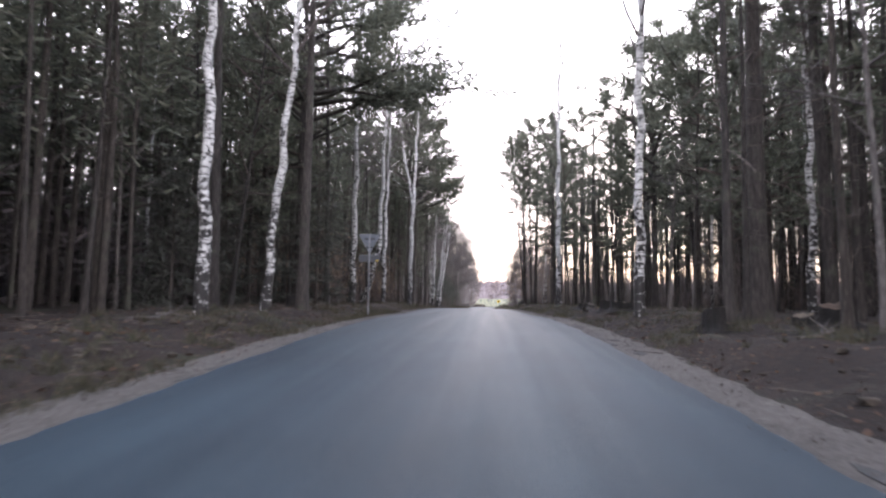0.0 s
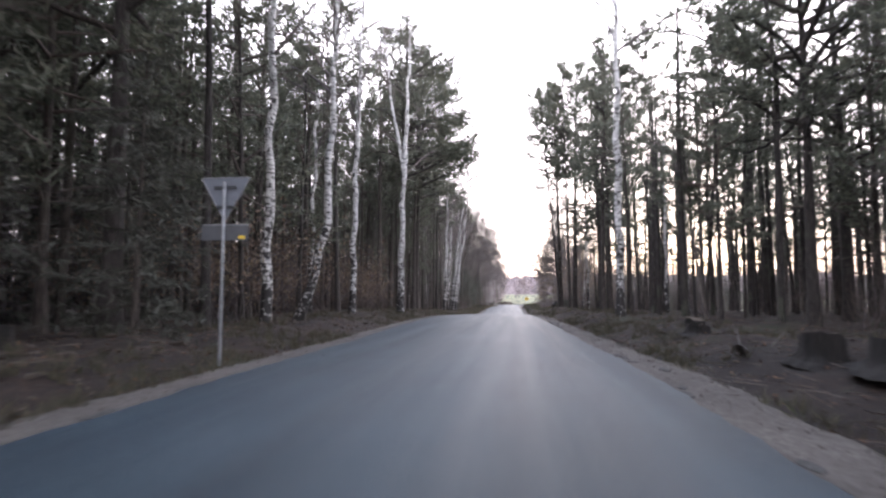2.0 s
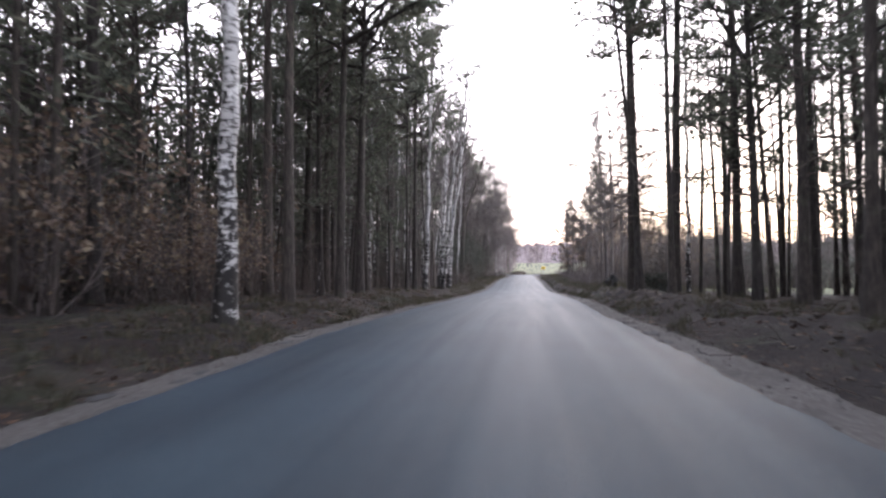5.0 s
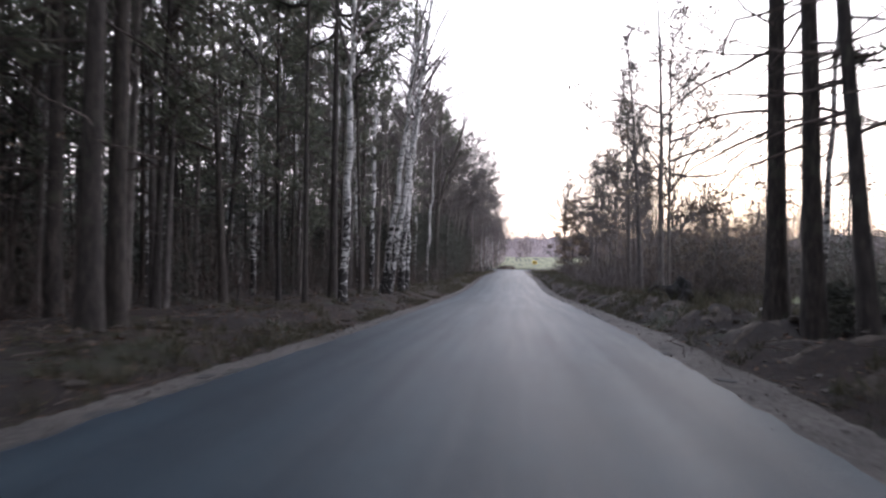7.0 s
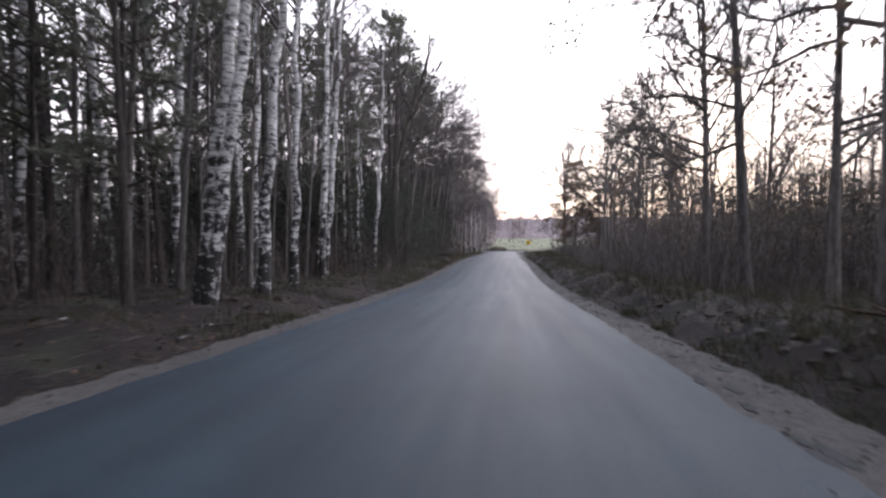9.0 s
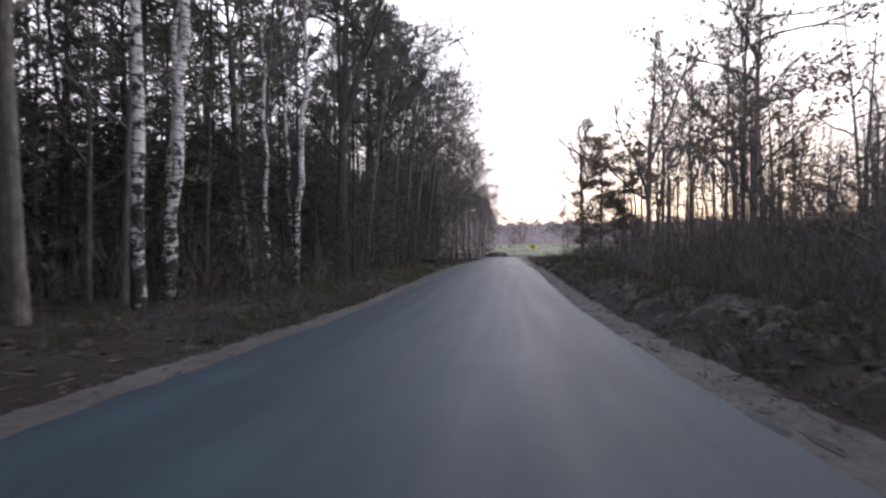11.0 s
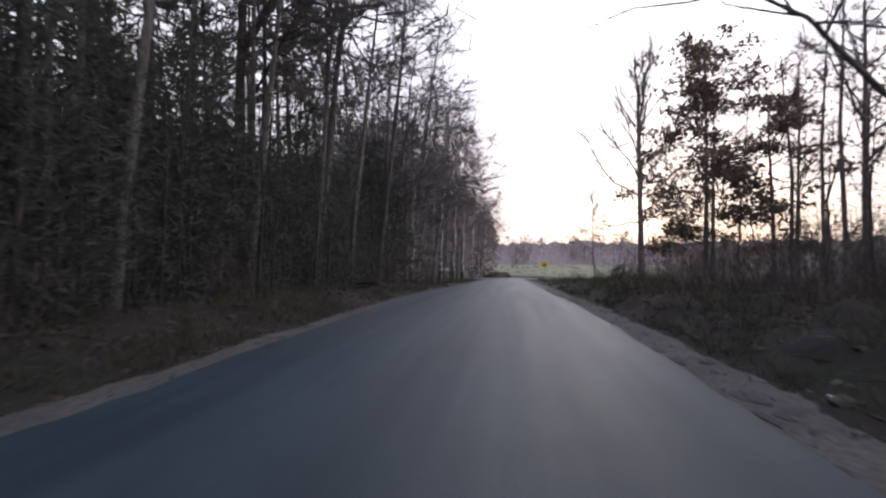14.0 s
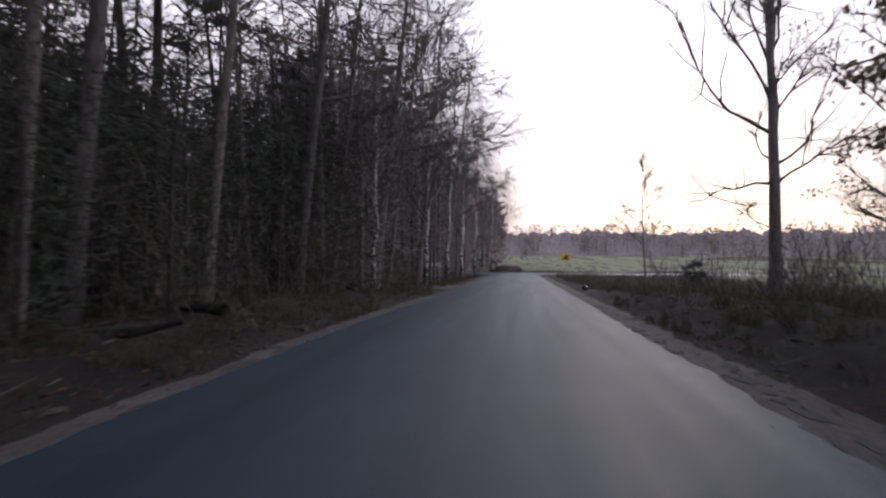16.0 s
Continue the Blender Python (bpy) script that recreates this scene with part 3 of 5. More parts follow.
def bare_tree(rng, x, y, h, r, lean=(0, 0), leaves=0, low=0.25, limbs=15, twigs=5, spread_=0.34, label="", name="bare_tree", fork=0.0, part_way=0.45, bark=None, bend=0.2, fine_n=4, tilt=(0.35, 0.95), single=False, leaf_size=0.15, extra=(), round_=0.0, slight=1.0, fine_w=0.019, clumped=26):
    label = label or ("young oak holding dry red-brown leaves" if leaves else "bare grey-barked deciduous tree without leaves")
    root = tree_root("oak_tree" if leaves and name == "bare_tree" else name, x, y, label, "tree", "oaks by the road" if leaves else "bare trees by the road")
    tp = trunk_path(rng, h, lean, bend, 12)
    g = Geo()
    g.tube(tp, taper(r, 12, 0.1), 8)
    stems = [tp]
    if fork:
        p, d = on_path(tp, fork)
        f, fr = bough(p, d + np.array([part_way, 0.1, 0]), h * (1 - fork) * 0.95, r * (0.7 if part_way > 0.3 else 0.6), rng, 8, 0.6, 0.08)
        g.tube(f, fr, 6)
        stems.append(f)
    bark = bark or GREY_BARK
    part("trunk", g, bark, root)
    tips = []
    bag = Boughs(root, "limb", bark, single)
    for k in range(limbs + len(extra)):
        st = stems[k % len(stems)]
        s = low + (0.96 - low) * (k + rng.random()) / limbs
        way, ln = around(rng, rng.uniform(*tilt)), ((1.05 - s) * h * spread_ + 0.4) * rng.uniform(0.7, 1.35)
        curl = 0.3
        if round_:
            ln = round_ * math.sin(math.pi * (0.2 + 0.72 * (s - low) / (1 - low))) * rng.uniform(0.6, 1.25) + 0.4
        if k >= limbs:
            st = tp
            s, way, ln, curl = extra[k - limbs]
        g = bag.begin()
        p, _ = on_path(st, s)
        b, br = bough(p, way, ln, 0.008 + (0.012 if k < limbs else 0.012) * ln * slight, rng, 7 if single else 4, curl, 0.14 * slight if k < limbs else 0.2)
        g.tube(b, br, 5 if single else 4)
        for m in range(twigs + (4 if k >= limbs else 0)):
            q, d = on_path(b, rng.uniform(0.25, 0.95))
            b2, br2 = bough(q, d + rng.normal(0, 0.6, 3), ln * rng.uniform(0.25, 0.5), 0.006 + 0.005 * ln, rng, 4 if single and slight == 1 else 3, 0.3, 0.2)
            if single:
                g.tube(b2, br2, 4 if slight == 1 else 3)
            else:
                g.spikes(b2[:2], [unit(b2[1] - b2[0]), unit(b2[2] - b2[1])], np.linalg.norm(b2[1] - b2[0]) * 1.1, 0.026, rng)
            tips.append(twigs_along(g, b2, rng, fine_n * 2, 0.6, fine_w if single else 0.015, 0.12))
        bag.end(g)
    bag.close()
    if leaves:
        tips = np.concatenate(tips)
        out = 0.15 + np.linalg.norm(tips[:, :2] - np.interp(tips[:, 2], tp[:, 2], tp[:, 0])[:, None] * [1, 0], axis=1)
        clump = tips[rng.choice(len(tips), max(20, leaves // clumped), p=out / out.sum())]
        pick = clump[rng.integers(0, len(clump), leaves)]
        leaf = Geo()
        leaf.leaves(pick + rng.normal(0, 0.17, (leaves, 3)) * [1.3, 1.3, 0.7], leaf_size if leaves > 2000 else 0.09, rng)
        part("foliage", leaf, OAK_LEAF, root, "dry red-brown leaves", False, "stuff")
    return root


def spruce(rng, x, y, h, r=0.07, reach=1.6, label="dense dark green young spruce", whorls=15):
    root = tree_root("spruce_tree", x, y, label, "tree", "spruces at the forest edge")
    tp = trunk_path(rng, h, (rng.normal(0, 0.01), 0), 0.05, 8)
    g = Geo()
    g.tube(tp, taper(r, 8, 0.08), 6)
    part("trunk", g, PINE_BARK, root)
    wood, leaf = Geo(), Geo()
    for k in range(whorls):
        s = 0.05 + 0.93 * (k + 0.5 * rng.random()) / whorls
        p, _ = on_path(tp, s)
        for m in range(8):
            ln = reach * (1.04 - s) ** 0.6 * rng.uniform(0.65, 1.2) + 0.2
            b, br = bough(p, around(rng, rng.uniform(-0.25, 0.3)), ln, 0.014, rng, 2, -0.1, 0.12)
            wood.spikes(b[:1], [unit(b[-1] - b[0])], ln, 0.03, rng)
            n = int(9 + 10 * ln)
            t = rng.uniform(0.15, 1.0, n)
            at = np.stack([np.interp(t, np.linspace(0, 1, 2), b[:, c]) for c in range(3)], 1)
            way = rng.normal(0, 0.6, (n, 3)) + unit(b[-1] - b[0]) * 0.8 + [0, 0, -0.15]
            way /= np.linalg.norm(way, axis=1)[:, None]
            leaf.spikes(at, way, rng.uniform(0.17, 0.36, n), 0.05, rng)
    part("branchwork", wood, PINE_BARK, root, kind="stuff")
    part("crown", leaf, SPRUCE_NEEDLE, root, shade=False)
    return root


def bush(rng, x, y, h=2.2, stems=10, label="bare tangled roadside shrub of thin brown stems", leaves=0):
    root = tree_root("shrub", x, y, label, "shrub", "roadside shrubs")
    g, leaf, tips = Geo(), Geo(), []
    for k in range(stems):
        a = rng.uniform(0, 6.283)
        start = np.array([math.cos(a), math.sin(a), 0]) * rng.uniform(0, 0.5) - [0, 0, 0.1]
        b, br = bough(start, around(rng, rng.uniform(0.8, 1.45)), h * rng.uniform(0.6, 1.15), 0.013, rng, 4, 0.15, 0.14)
        g.tube(b, br, 3)
        tips.append(twigs_along(g, b, rng, 18, h * 0.26, 0.012, 0.2))
    part("branchwork", g, TWIG, root, kind="stuff")
    if leaves:
        tips = np.concatenate(tips)
        leaf.leaves(tips[rng.integers(0, len(tips), leaves)] + rng.normal(0, 0.08, (leaves, 3)), 0.11, rng)
        part("foliage", leaf, OAK_LEAF, root, "dry red-brown leaves", False, "stuff")
    return root


def seeded(x, y):
    """A random source of its own for the tree that stands at x, y."""
    return np.random.default_rng(int(abs(x * 1000 + y * 7919)) % 100003)


def again(ob, x, y, rng, scale=1.0, lean=2.0):
    """Another one like ob, turned and sized a little differently."""
    x, y = turned(x, y)
    m = pose(x, y, gz(x, y), rng.normal(0, lean), rng.normal(0, lean), rng.uniform(0, 360)) @ Matrix.Diagonal((scale * rng.uniform(0.92, 1.1),) * 2 + (scale, 1))
    return copy_thing(ob, m)


# trees that stand singly along the road: x, y, height, radius, lean to +x per metre
R = np.random.default_rng(11)
taken = []
for x, y, h, r, lean, kink, fork in [
        (-7.02, 13.55, 20, 0.16, 0.005, 0, 0), (-6.55, 16.55, 18, 0.145, 0.065, 0, 0), (-6.55, 28.3, 19, 0.155, 0.005, 0, 0), (-6.8, 31.3, 18, 0.155, 0.03, 0.95, 0),
        (-6.5, 37.3, 19, 0.15, 0.02, 0, 0), (-5.4, 43.2, 19, 0.19, 0.03, 0, 0.42), (5.25, 36.2, 25, 0.165, 0.006, 0, 0), (-9.2, 39.1, 18, 0.13, 0.03, 0, 0), (4.75, 16.5, 19, 0.145, 0.01, 0, 0), (10.2, 17.5, 17, 0.12, 0.02, 0, 0),
        (-5.83, 65.7, 18, 0.14, 0.03, 0, 0), (-17.0, 78.9, 17, 0.13, 0.0, 0, 0), (-6.2, 72.9, 18, 0.165, 0.13, 0, 0), (-5.9, 72.7, 18, 0.15, 0.15, 0, 0), (-5.8, 75.1, 18, 0.15, 0.065, 0, 0), (-6.0, 77.7, 17, 0.12, 0.02, 0, 0),
        (-8.8, 88.1, 17, 0.085, 0.08, 0, 0), (-8.55, 87.8, 19, 0.165, 0.095, 0, 0), (-9.3, 88.8, 18, 0.09, 0.07, 0, 0), (-7.6, 94.0, 17, 0.125, 0.06, 0, 0), (-9.1, 97.5, 16, 0.09, -0.03, 0, 0), (-21.9, 87.5, 17, 0.13, 0.1, 0, 0), (-20.3, 87.7, 17, 0.12, 0.0, 0, 0),
        (-8.35, 93.3, 17, 0.09, 0.0, 0, 0), (-9.0, 92.6, 17, 0.08, 0.01, 0, 0), (-7.6, 127.5, 16, 0.10, 0.01, 0, 0), (-6.8, 141, 15, 0.11, 0.03, 0, 0), (-7.4, 146, 15, 0.11, 0.0, 0, 0), (-8.0, 150, 15, 0.12, 0.02, 0, 0)]:
    birch(seeded(x, y), x, y, h, r, (lean, 0), kink, fork, label="forked white-barked birch with bare drooping twigs" if fork else "white birch bent at its foot beside the road" if kink else "white-barked birch with black marks and bare twigs", single=True)
    taken.append((x, y))
LONG_ARMS = ((0.21, (-1, -0.2, 0.1), 2.2, -0.2), (0.27, (-1, -0.1, -0.25), 2.8, -0.2), (0.24, (1, 0.1, 0.3), 1.8, 0.3), (0.33, (-0.8, 0.5, 0.2), 2.0, -0.3), (0.36, (0.9, -0.3, 0.1), 2.4, 0.2))
for x, y, h, r, lean, c0 in [
        (7.0, 14.2, 20, 0.25, 0.01, 0.5), (5.3, 12.0, 16, 0.10, 0.005, 0.6), (-5.6, 17.2, 20, 0.165, 0.012, 0.55), (-7.4, 26.5, 19, 0.13, -0.01, 0.55),
        (5.9, 44.0, 16, 0.13, 0.005, 0.3), (7.1, 48.9, 17, 0.15, -0.01, 0.36), (6.9, 51.2, 16, 0.14, -0.03, 0.3), (7.3, 53.9, 18, 0.17, -0.008, 0.4),
        (4.66, 58.5, 19, 0.175, -0.002, 0.52), (4.7, 57.3, 18, 0.155, -0.015, 0.55), (4.47, 55.5, 17, 0.105, -0.07, 0.6), (5.45, 54.8, 19, 0.19, 0.02, 0.55), (5.0, 53.2, 18, 0.11, -0.03, 0.55),
        (-6.68, 64.5, 16, 0.085, 0, 0.6), (-6.9, 67.8, 18, 0.15, 0.01, 0.55), (-6.75, 55.7, 20, 0.17, 0.01, 0.5), (-11.2, 60.8, 20, 0.23, 0.015, 0.5), (-10.0, 60.3, 20, 0.21, 0.02, 0.5), (-12.5, 61.1, 20, 0.2, 0.04, 0.5), (-6.9, 71.6, 15, 0.085, -0.01, 0.6),
        (-8.9, 106.5, 17, 0.12, 0, 0.7), (-8.5, 112.0, 17, 0.13, 0, 0.7), (-8.3, 118.0, 17, 0.14, -0.01, 0.7), (-8.4, 102.5, 18, 0.16, 0, 0.7)]:
    pine(seeded(x, y), x, y, h, r, (lean, 0), c0, boughs=44 if x > 0 and y > 40 else 38, spikes=6 if x > 0 and y > 40 else 12, reach=2.0 if x > 0 and y > 40 else 2.6, single=True, dead=24 if 50 < y < 62 and x > 0 else 12, snags=1.4 if 50 < y < 62 and x > 0 else 1.0, arms=LONG_ARMS[:3] if 58 < y < 59 and x > 0 and r > 0.15 else ())
    taken.append((x, y))
LEFT3 = ((0.36, (-1, 0, 0.15), 3.2, 0.0), (0.44, (-1, -0.3, 0.25), 3.0, 0.0), (0.3, (-1, 0.3, 0.2), 3.4, -0.1))
for x, y, h, r, lean, leaves, low, fork, extra in [
        (6.0, 78.0, 12, 0.11, -0.02, 0, 0.28, 0, LEFT3), (6.05, 75.5, 13, 0.14, -0.04, 0, 0.32, 0, LEFT3), (6.65, 73.1, 12, 0.10, 0.01, 2600, 0.2, 0, ()), (5.5, 69.7, 13, 0.125, 0, 1000, 0.3, 0, LEFT3[:1]), (6.6, 79.6, 11, 0.07, 0.0, 0, 0.3, 0, ()), (8.8, 80.8, 10, 0.08, 0.02, 600, 0.25, 0, ()),
        (7.75, 92.5, 10, 0.10, 0.02, 3000, 0.15, 0, ()), (7.4, 92.4, 11, 0.095, 0, 250, 0.3, 0, ()), (8.8, 113.7, 7.6, 0.09, 0, 5200, 0.14, 0, ()), (6.7, 114.0, 8.8, 0.11, 0, 9500, 0.14, 0, ()), (7.75, 105.4, 13, 0.15, 0.02, 0, 0.42, 0.45, ((0.29, (-1, -0.1, 0.9), 6.2, -0.5), (0.31, (-0.6, -0.2, 0.8), 6.5, 0.5), (0.36, (0.6, 0.2, 0.8), 4.5, 0.3))), (7.8, 102.7, 12, 0.11, 0.005, 0, 0.35, 0, ()),
        (6.65, 123.2, 12.5, 0.19, 0.004, 0, 0.4, 0.36, ((0.17, (-1, -0.2, 0.45), 1.5, -0.9), (0.27, (-1, -0.1, 0.3), 3.3, 0.12), (0.27, (1, 0.1, 0.42), 3.0, 0.0), (0.31, (0.85, 0.1, 0.7), 3.4, -0.3), (0.32, (-0.9, 0.3, 0.5), 2.2, -0.5), (0.38, (-0.75, 0, 0.8), 4.4, 0.1), (0.42, (0.5, 0.8, 0.8), 2.8, 0.1), (0.44, (-0.55, -0.3, 1.0), 4.2, 0.3), (0.5, (-0.5, 0.4, 1.0), 4.0, 0.3), (0.56, (0.6, 0.2, 1.0), 3.4, 0.3))),
        (10.1, 123.1, 9.5, 0.15, 0, 1700, 0.2, 0, ((0.22, (-1, 0, 0.1), 2.4, -0.4), (0.3, (-1, 0.2, 0.3), 2.6, -0.2), (0.26, (1, 0, 0.2), 2.4, -0.3))), (6.7, 139.0, 7.6, 0.06, -0.05, 0, 0.3, 0, ()),
        (9.4, 110.0, 11, 0.10, 0.02, 0, 0.3, 0, ()), (10.2, 106.0, 11, 0.10, -0.01, 0, 0.3, 0.4, ()), (10.5, 102.0, 12, 0.12, 0.01, 0, 0.3, 0, ()), (11.5, 100.5, 11, 0.10, -0.01, 0, 0.3, 0, ()), (12.4, 112.8, 12, 0.11, 0.01, 0, 0.35, 0, ()), (14.3, 110.7, 12, 0.12, 0, 0, 0.35, 0, ()), (13.0, 121.0, 11, 0.12, 0.03, 0, 0.3, 0, ()), (13.3, 106, 11, 0.11, 0, 0, 0.3, 0, ())]:
    bare_tree(seeded(x, y), x, y, h, r, (lean, 0), leaves, low, fork=fork, part_way=0.24 if r > 0.18 else 0.45, limbs=32 if leaves > 5000 else 15 if h < 9 else 30 if r > 0.18 else 22, twigs=6, fine_n=7, spread_=0.27, tilt=(-0.3, 0.4) if leaves > 5000 else (-0.05, 0.7) if leaves > 1000 else (0.7, 1.6) if r > 0.18 else (0.45, 1.1), single=True, extra=extra, round_=(0.18 if leaves > 5000 else 0.33 if leaves > 2300 else 0.24) * h if leaves > 1000 else 2.7 if r > 0.18 else 0.0, fine_w=0.011 if y > 120 else 0.019, clumped=75 if y > 112 else 26)
    taken.append((x, y))
# alders and birches whose crowns lean out over the far end of the road
for x, y, h, r, kind in [(-7.8, 115, 18, 0.18, 0), (-7.2, 123, 18, 0.17, 0), (-7.2, 132, 19, 0.22, 0), (-6.4, 129, 13, 0.10, 1), (-6.6, 140, 18, 0.18, 0), (-6.0, 148, 17, 0.16, 0), (-5.6, 137, 15, 0.13, 1), (-5.3, 144, 15, 0.13, 1), (-5.0, 150.5, 15, 0.13, 1), (-5.6, 157, 16, 0.15, 1), (-4.9, 162.5, 14, 0.12, 1), (-7.5, 118.5, 16, 0.15, 0), (-7.5, 103.5, 14, 0.13, 0), (-7.4, 108.6, 14, 0.13, 0), (-7.4, 113.6, 15, 0.13, 0), (-7.2, 126, 15, 0.13, 0), (-6.9, 133.5, 15, 0.13, 0), (-4.2, 180, 13, 0.12, 1), (-4.9, 184, 14, 0.13, 0), (-3.8, 189, 13, 0.12, 1), (-6.6, 182, 13, 0.12, 1), (-8, 186, 13, 0.12, 1)]:
    if kind:
        birch(seeded(x, y), x, y, h, r, (0.03, 0), limbs=30, twigs=10, low=0.22, single=True, weep=0.7, wide=0.3, label="weeping bare birch at the end of the forest edge")
    else:
        bare_tree(seeded(x, y), x, y, h, r, (0.11, 0), 0, 0.45 if y < 122 else 0.25, 34, 8, 0.36, "bare dark alder leaning out over the road", "alder_tree", fine_n=8, tilt=(-0.15, 0.4), single=True, round_=4.3, slight=0.5)
    taken.append((x, y))
bare_tree(R, -7.6, 99.6, 17, 0.30, (0.02, 0), 0, 0.3, 18, 6, 0.42, "broad old oak with heavy spreading bare limbs", "old_oak_tree", 0.42, single=True, bark=PINE_BARK)
bare_tree(R, -9.4, 112, 17, 0.28, (0.02, 0), 0, 0.2, 18, 6, 0.42, "broad old oak with heavy spreading bare limbs", "old_oak_tree", 0.5, single=True, bark=PINE_BARK)
taken += [(-7.6, 99.6), (-9.4, 112)]


# pines with low wide crowns that reach over the verge
for x, y, h, r, c0, reach in [(-7.9, 23.6, 18, 0.22, 0.36, 5.0), (9.4, 29.8, 15, 0.17, 0.38, 3.4), (12.5, 33.5, 16, 0.18, 0.36, 3.4), (11.5, 25.0, 17, 0.2, 0.4, 3.2), (-6.3, 52.0, 19, 0.15, 0.45, 3.2), (-7.0, 56.6, 19, 0.15, 0.4, 3.2), (-6.2, 47.6, 19, 0.15, 0.5, 3.2)]:
    over = ((0.5, (1, -0.1, 0.12), 7.4), (0.53, (1, 0.15, 0.12), 7.0), (0.46, (1, -0.3, 0.1), 5.6), (0.57, (1, 0.0, 0.2), 6.8), (0.62, (0.95, 0.3, 0.25), 6.2), (0.66, (1, -0.1, 0.3), 5.4)) if x < -7.5 else ((0.47, (1, -0.1, 0.15), 4.8), (0.55, (1, 0.2, 0.2), 4.4), (0.63, (1, -0.2, 0.25), 4.2), (0.72, (1, 0, 0.3), 3.8), (0.82, (0.9, 0.2, 0.5), 3.0)) if x < 0 and y < 56 else ()
    pine(seeded(x, y), x, y, h, r, (0.01, 0), c0, "broad pine with a low dense dark crown", 42, 15 if y < 40 else 10, 9, reach, 8, True, extra=over)
    taken.append((x, y))
spruce(R, -6.9, 23.0, 6.2, 0.07, 1.7)
for x, y, h in [(-9.0, 21.0, 5.6), (-8.9, 25.4, 6.0), (-10.6, 19.2, 6.6), (-9.6, 16.6, 5.2)]:
    spruce(R, x, y, h, 0.07, 1.7)
    taken.append((x, y))
spruce(R, 5.4, 57.4, 1.0, 0.03, 0.55, "dark low juniper bush at the foot of the pines", 8)
bare_tree(seeded(6.6, 61), 6.7, 61.2, 4.6, 0.04, (0, 0), 650, 0.4, 10, 5, 0.3, "thin young oak with a few dry brown leaves", fine_n=3, tilt=(0.0, 0.7), single=True)
spruce(R, 7.3, 132.5, 1.7, 0.03, 0.6, "small dark young spruce in the tall grass", 8)
taken.append((-6.9, 23.0))


# ---- the forest behind them ----
def scatter(x0, x1, y0, y1, gap, tries, rng, clear=1.1):
    """Places at least gap apart, keeping clear of the trees already there."""
    got = []
    for _ in range(tries):
        x, y = rng.uniform(x0, x1), rng.uniform(y0, y1)
        if all((x - a) ** 2 + (y - b) ** 2 > gap * gap for a, b in got) and all((x - a) ** 2 + (y - b) ** 2 > clear * clear for a, b in taken):
            got.append((x, y))
    taken.extend(got)
    return got


def stand(kinds, places, rng, low=0.85, high=1.12):
    """Plants copies of the given trees, chosen at random, at places."""
    for x, y in places:
        again(kinds[rng.integers(len(kinds))], x, y, rng, rng.uniform(low, high))


S = np.random.default_rng(5)
spot = iter(scatter(-21, -8.2, -4, 58, 2.15, 420, S))
nxt = lambda: next(spot)
pines = [pine(S, *nxt(), S.uniform(17, 21), S.uniform(0.11, 0.19), (S.normal(0, 0.008), 0), S.uniform(0.5, 0.62), boughs=30, spikes=8, sides=7, dead=12) for _ in range(6)]
thin = [pine(S, *nxt(), S.uniform(13, 17), S.uniform(0.06, 0.10), (S.normal(0, 0.015), 0), S.uniform(0.6, 0.72), boughs=16, spikes=10, sides=6, reach=1.7, dead=20, label="slender suppressed pine with a bare trunk") for _ in range(3)]
low_pines = [pine(S, *nxt(), S.uniform(12, 15.5), S.uniform(0.08, 0.12), (S.normal(0, 0.012), 0), S.uniform(0.16, 0.32), boughs=36, spikes=7, sides=6, reach=1.8, dead=15, label="slim pine with dark tufted branches down to the brush") for _ in range(4)]
birches = [birch(S, *nxt(), S.uniform(15, 19), S.uniform(0.08, 0.12), (S.normal(0, 0.02), 0), limbs=14, twigs=6, sides=7) for _ in range(3)]
bares = [bare_tree(S, *nxt(), S.uniform(8, 12), S.uniform(0.05, 0.09), (S.normal(0, 0.02), 0), 0, 0.3, 11, 5, 0.26, fine_n=3) for _ in range(3)]
stand(pines * 4 + low_pines * 4 + thin, list(spot), S, 0.85, 1.1)
spruces = [spruce(S, -10.5 - 0.6 * k, 92.0 + 1.9 * k, 6.0 + 0.7 * k) for k in range(3)]
leafy = [bush(S, -8.4, 46.5, 3.2, 12, "young beech holding rust-brown dry leaves", 900), bush(S, -9.0, 33.0, 2.8, 12, "young beech holding rust-brown dry leaves", 700)]
bushes = [bush(S, 6.4, 78.5, 2.2), bush(S, 7.2, 88.0, 1.7, 12), bush(S, 8.5, 92.0, 2.6, 9)]
taken += [(-8.4, 46.5), (-9, 33), (6.4, 78.5), (7.2, 88), (8.5, 92)] + [(-10.5 - 0.6 * k, 92.0 + 1.9 * k) for k in range(3)]

tall_bares = [bare_tree(S, -9.5 - k, 105.0 + 6 * k, S.uniform(15, 18), S.uniform(0.10, 0.15), (S.normal(0, 0.02), 0), 0, 0.4, 18, 5, 0.22, "tall bare tree standing over the young spruces", fine_n=3) for k in range(3)]
taken += [(-9.5 - k, 105.0 + 6 * k) for k in range(3)]
stand(pines + low_pines * 3 + thin, scatter(-20, -7.8, 58, 74, 2.4, 200, S), S, 0.8, 1.0)
stand(pines + low_pines * 2 + bares * 3, scatter(-20, -8.2, 74, 93, 1.9, 190, S), S, 0.8, 1.05)
stand(low_pines * 2 + thin, scatter(7.0, 22, -3, 61, 2.7, 280, S), S, 0.85, 1.1)
stand(birches + thin + bares, scatter(6.0, 20, 4, 62, 2.8, 110, S), S, 0.8, 1.0)
stand(bares * 2 + birches, scatter(-20, -8.0, 58, 92, 1.5, 120, S, 0.6), S, 1.1, 1.5)
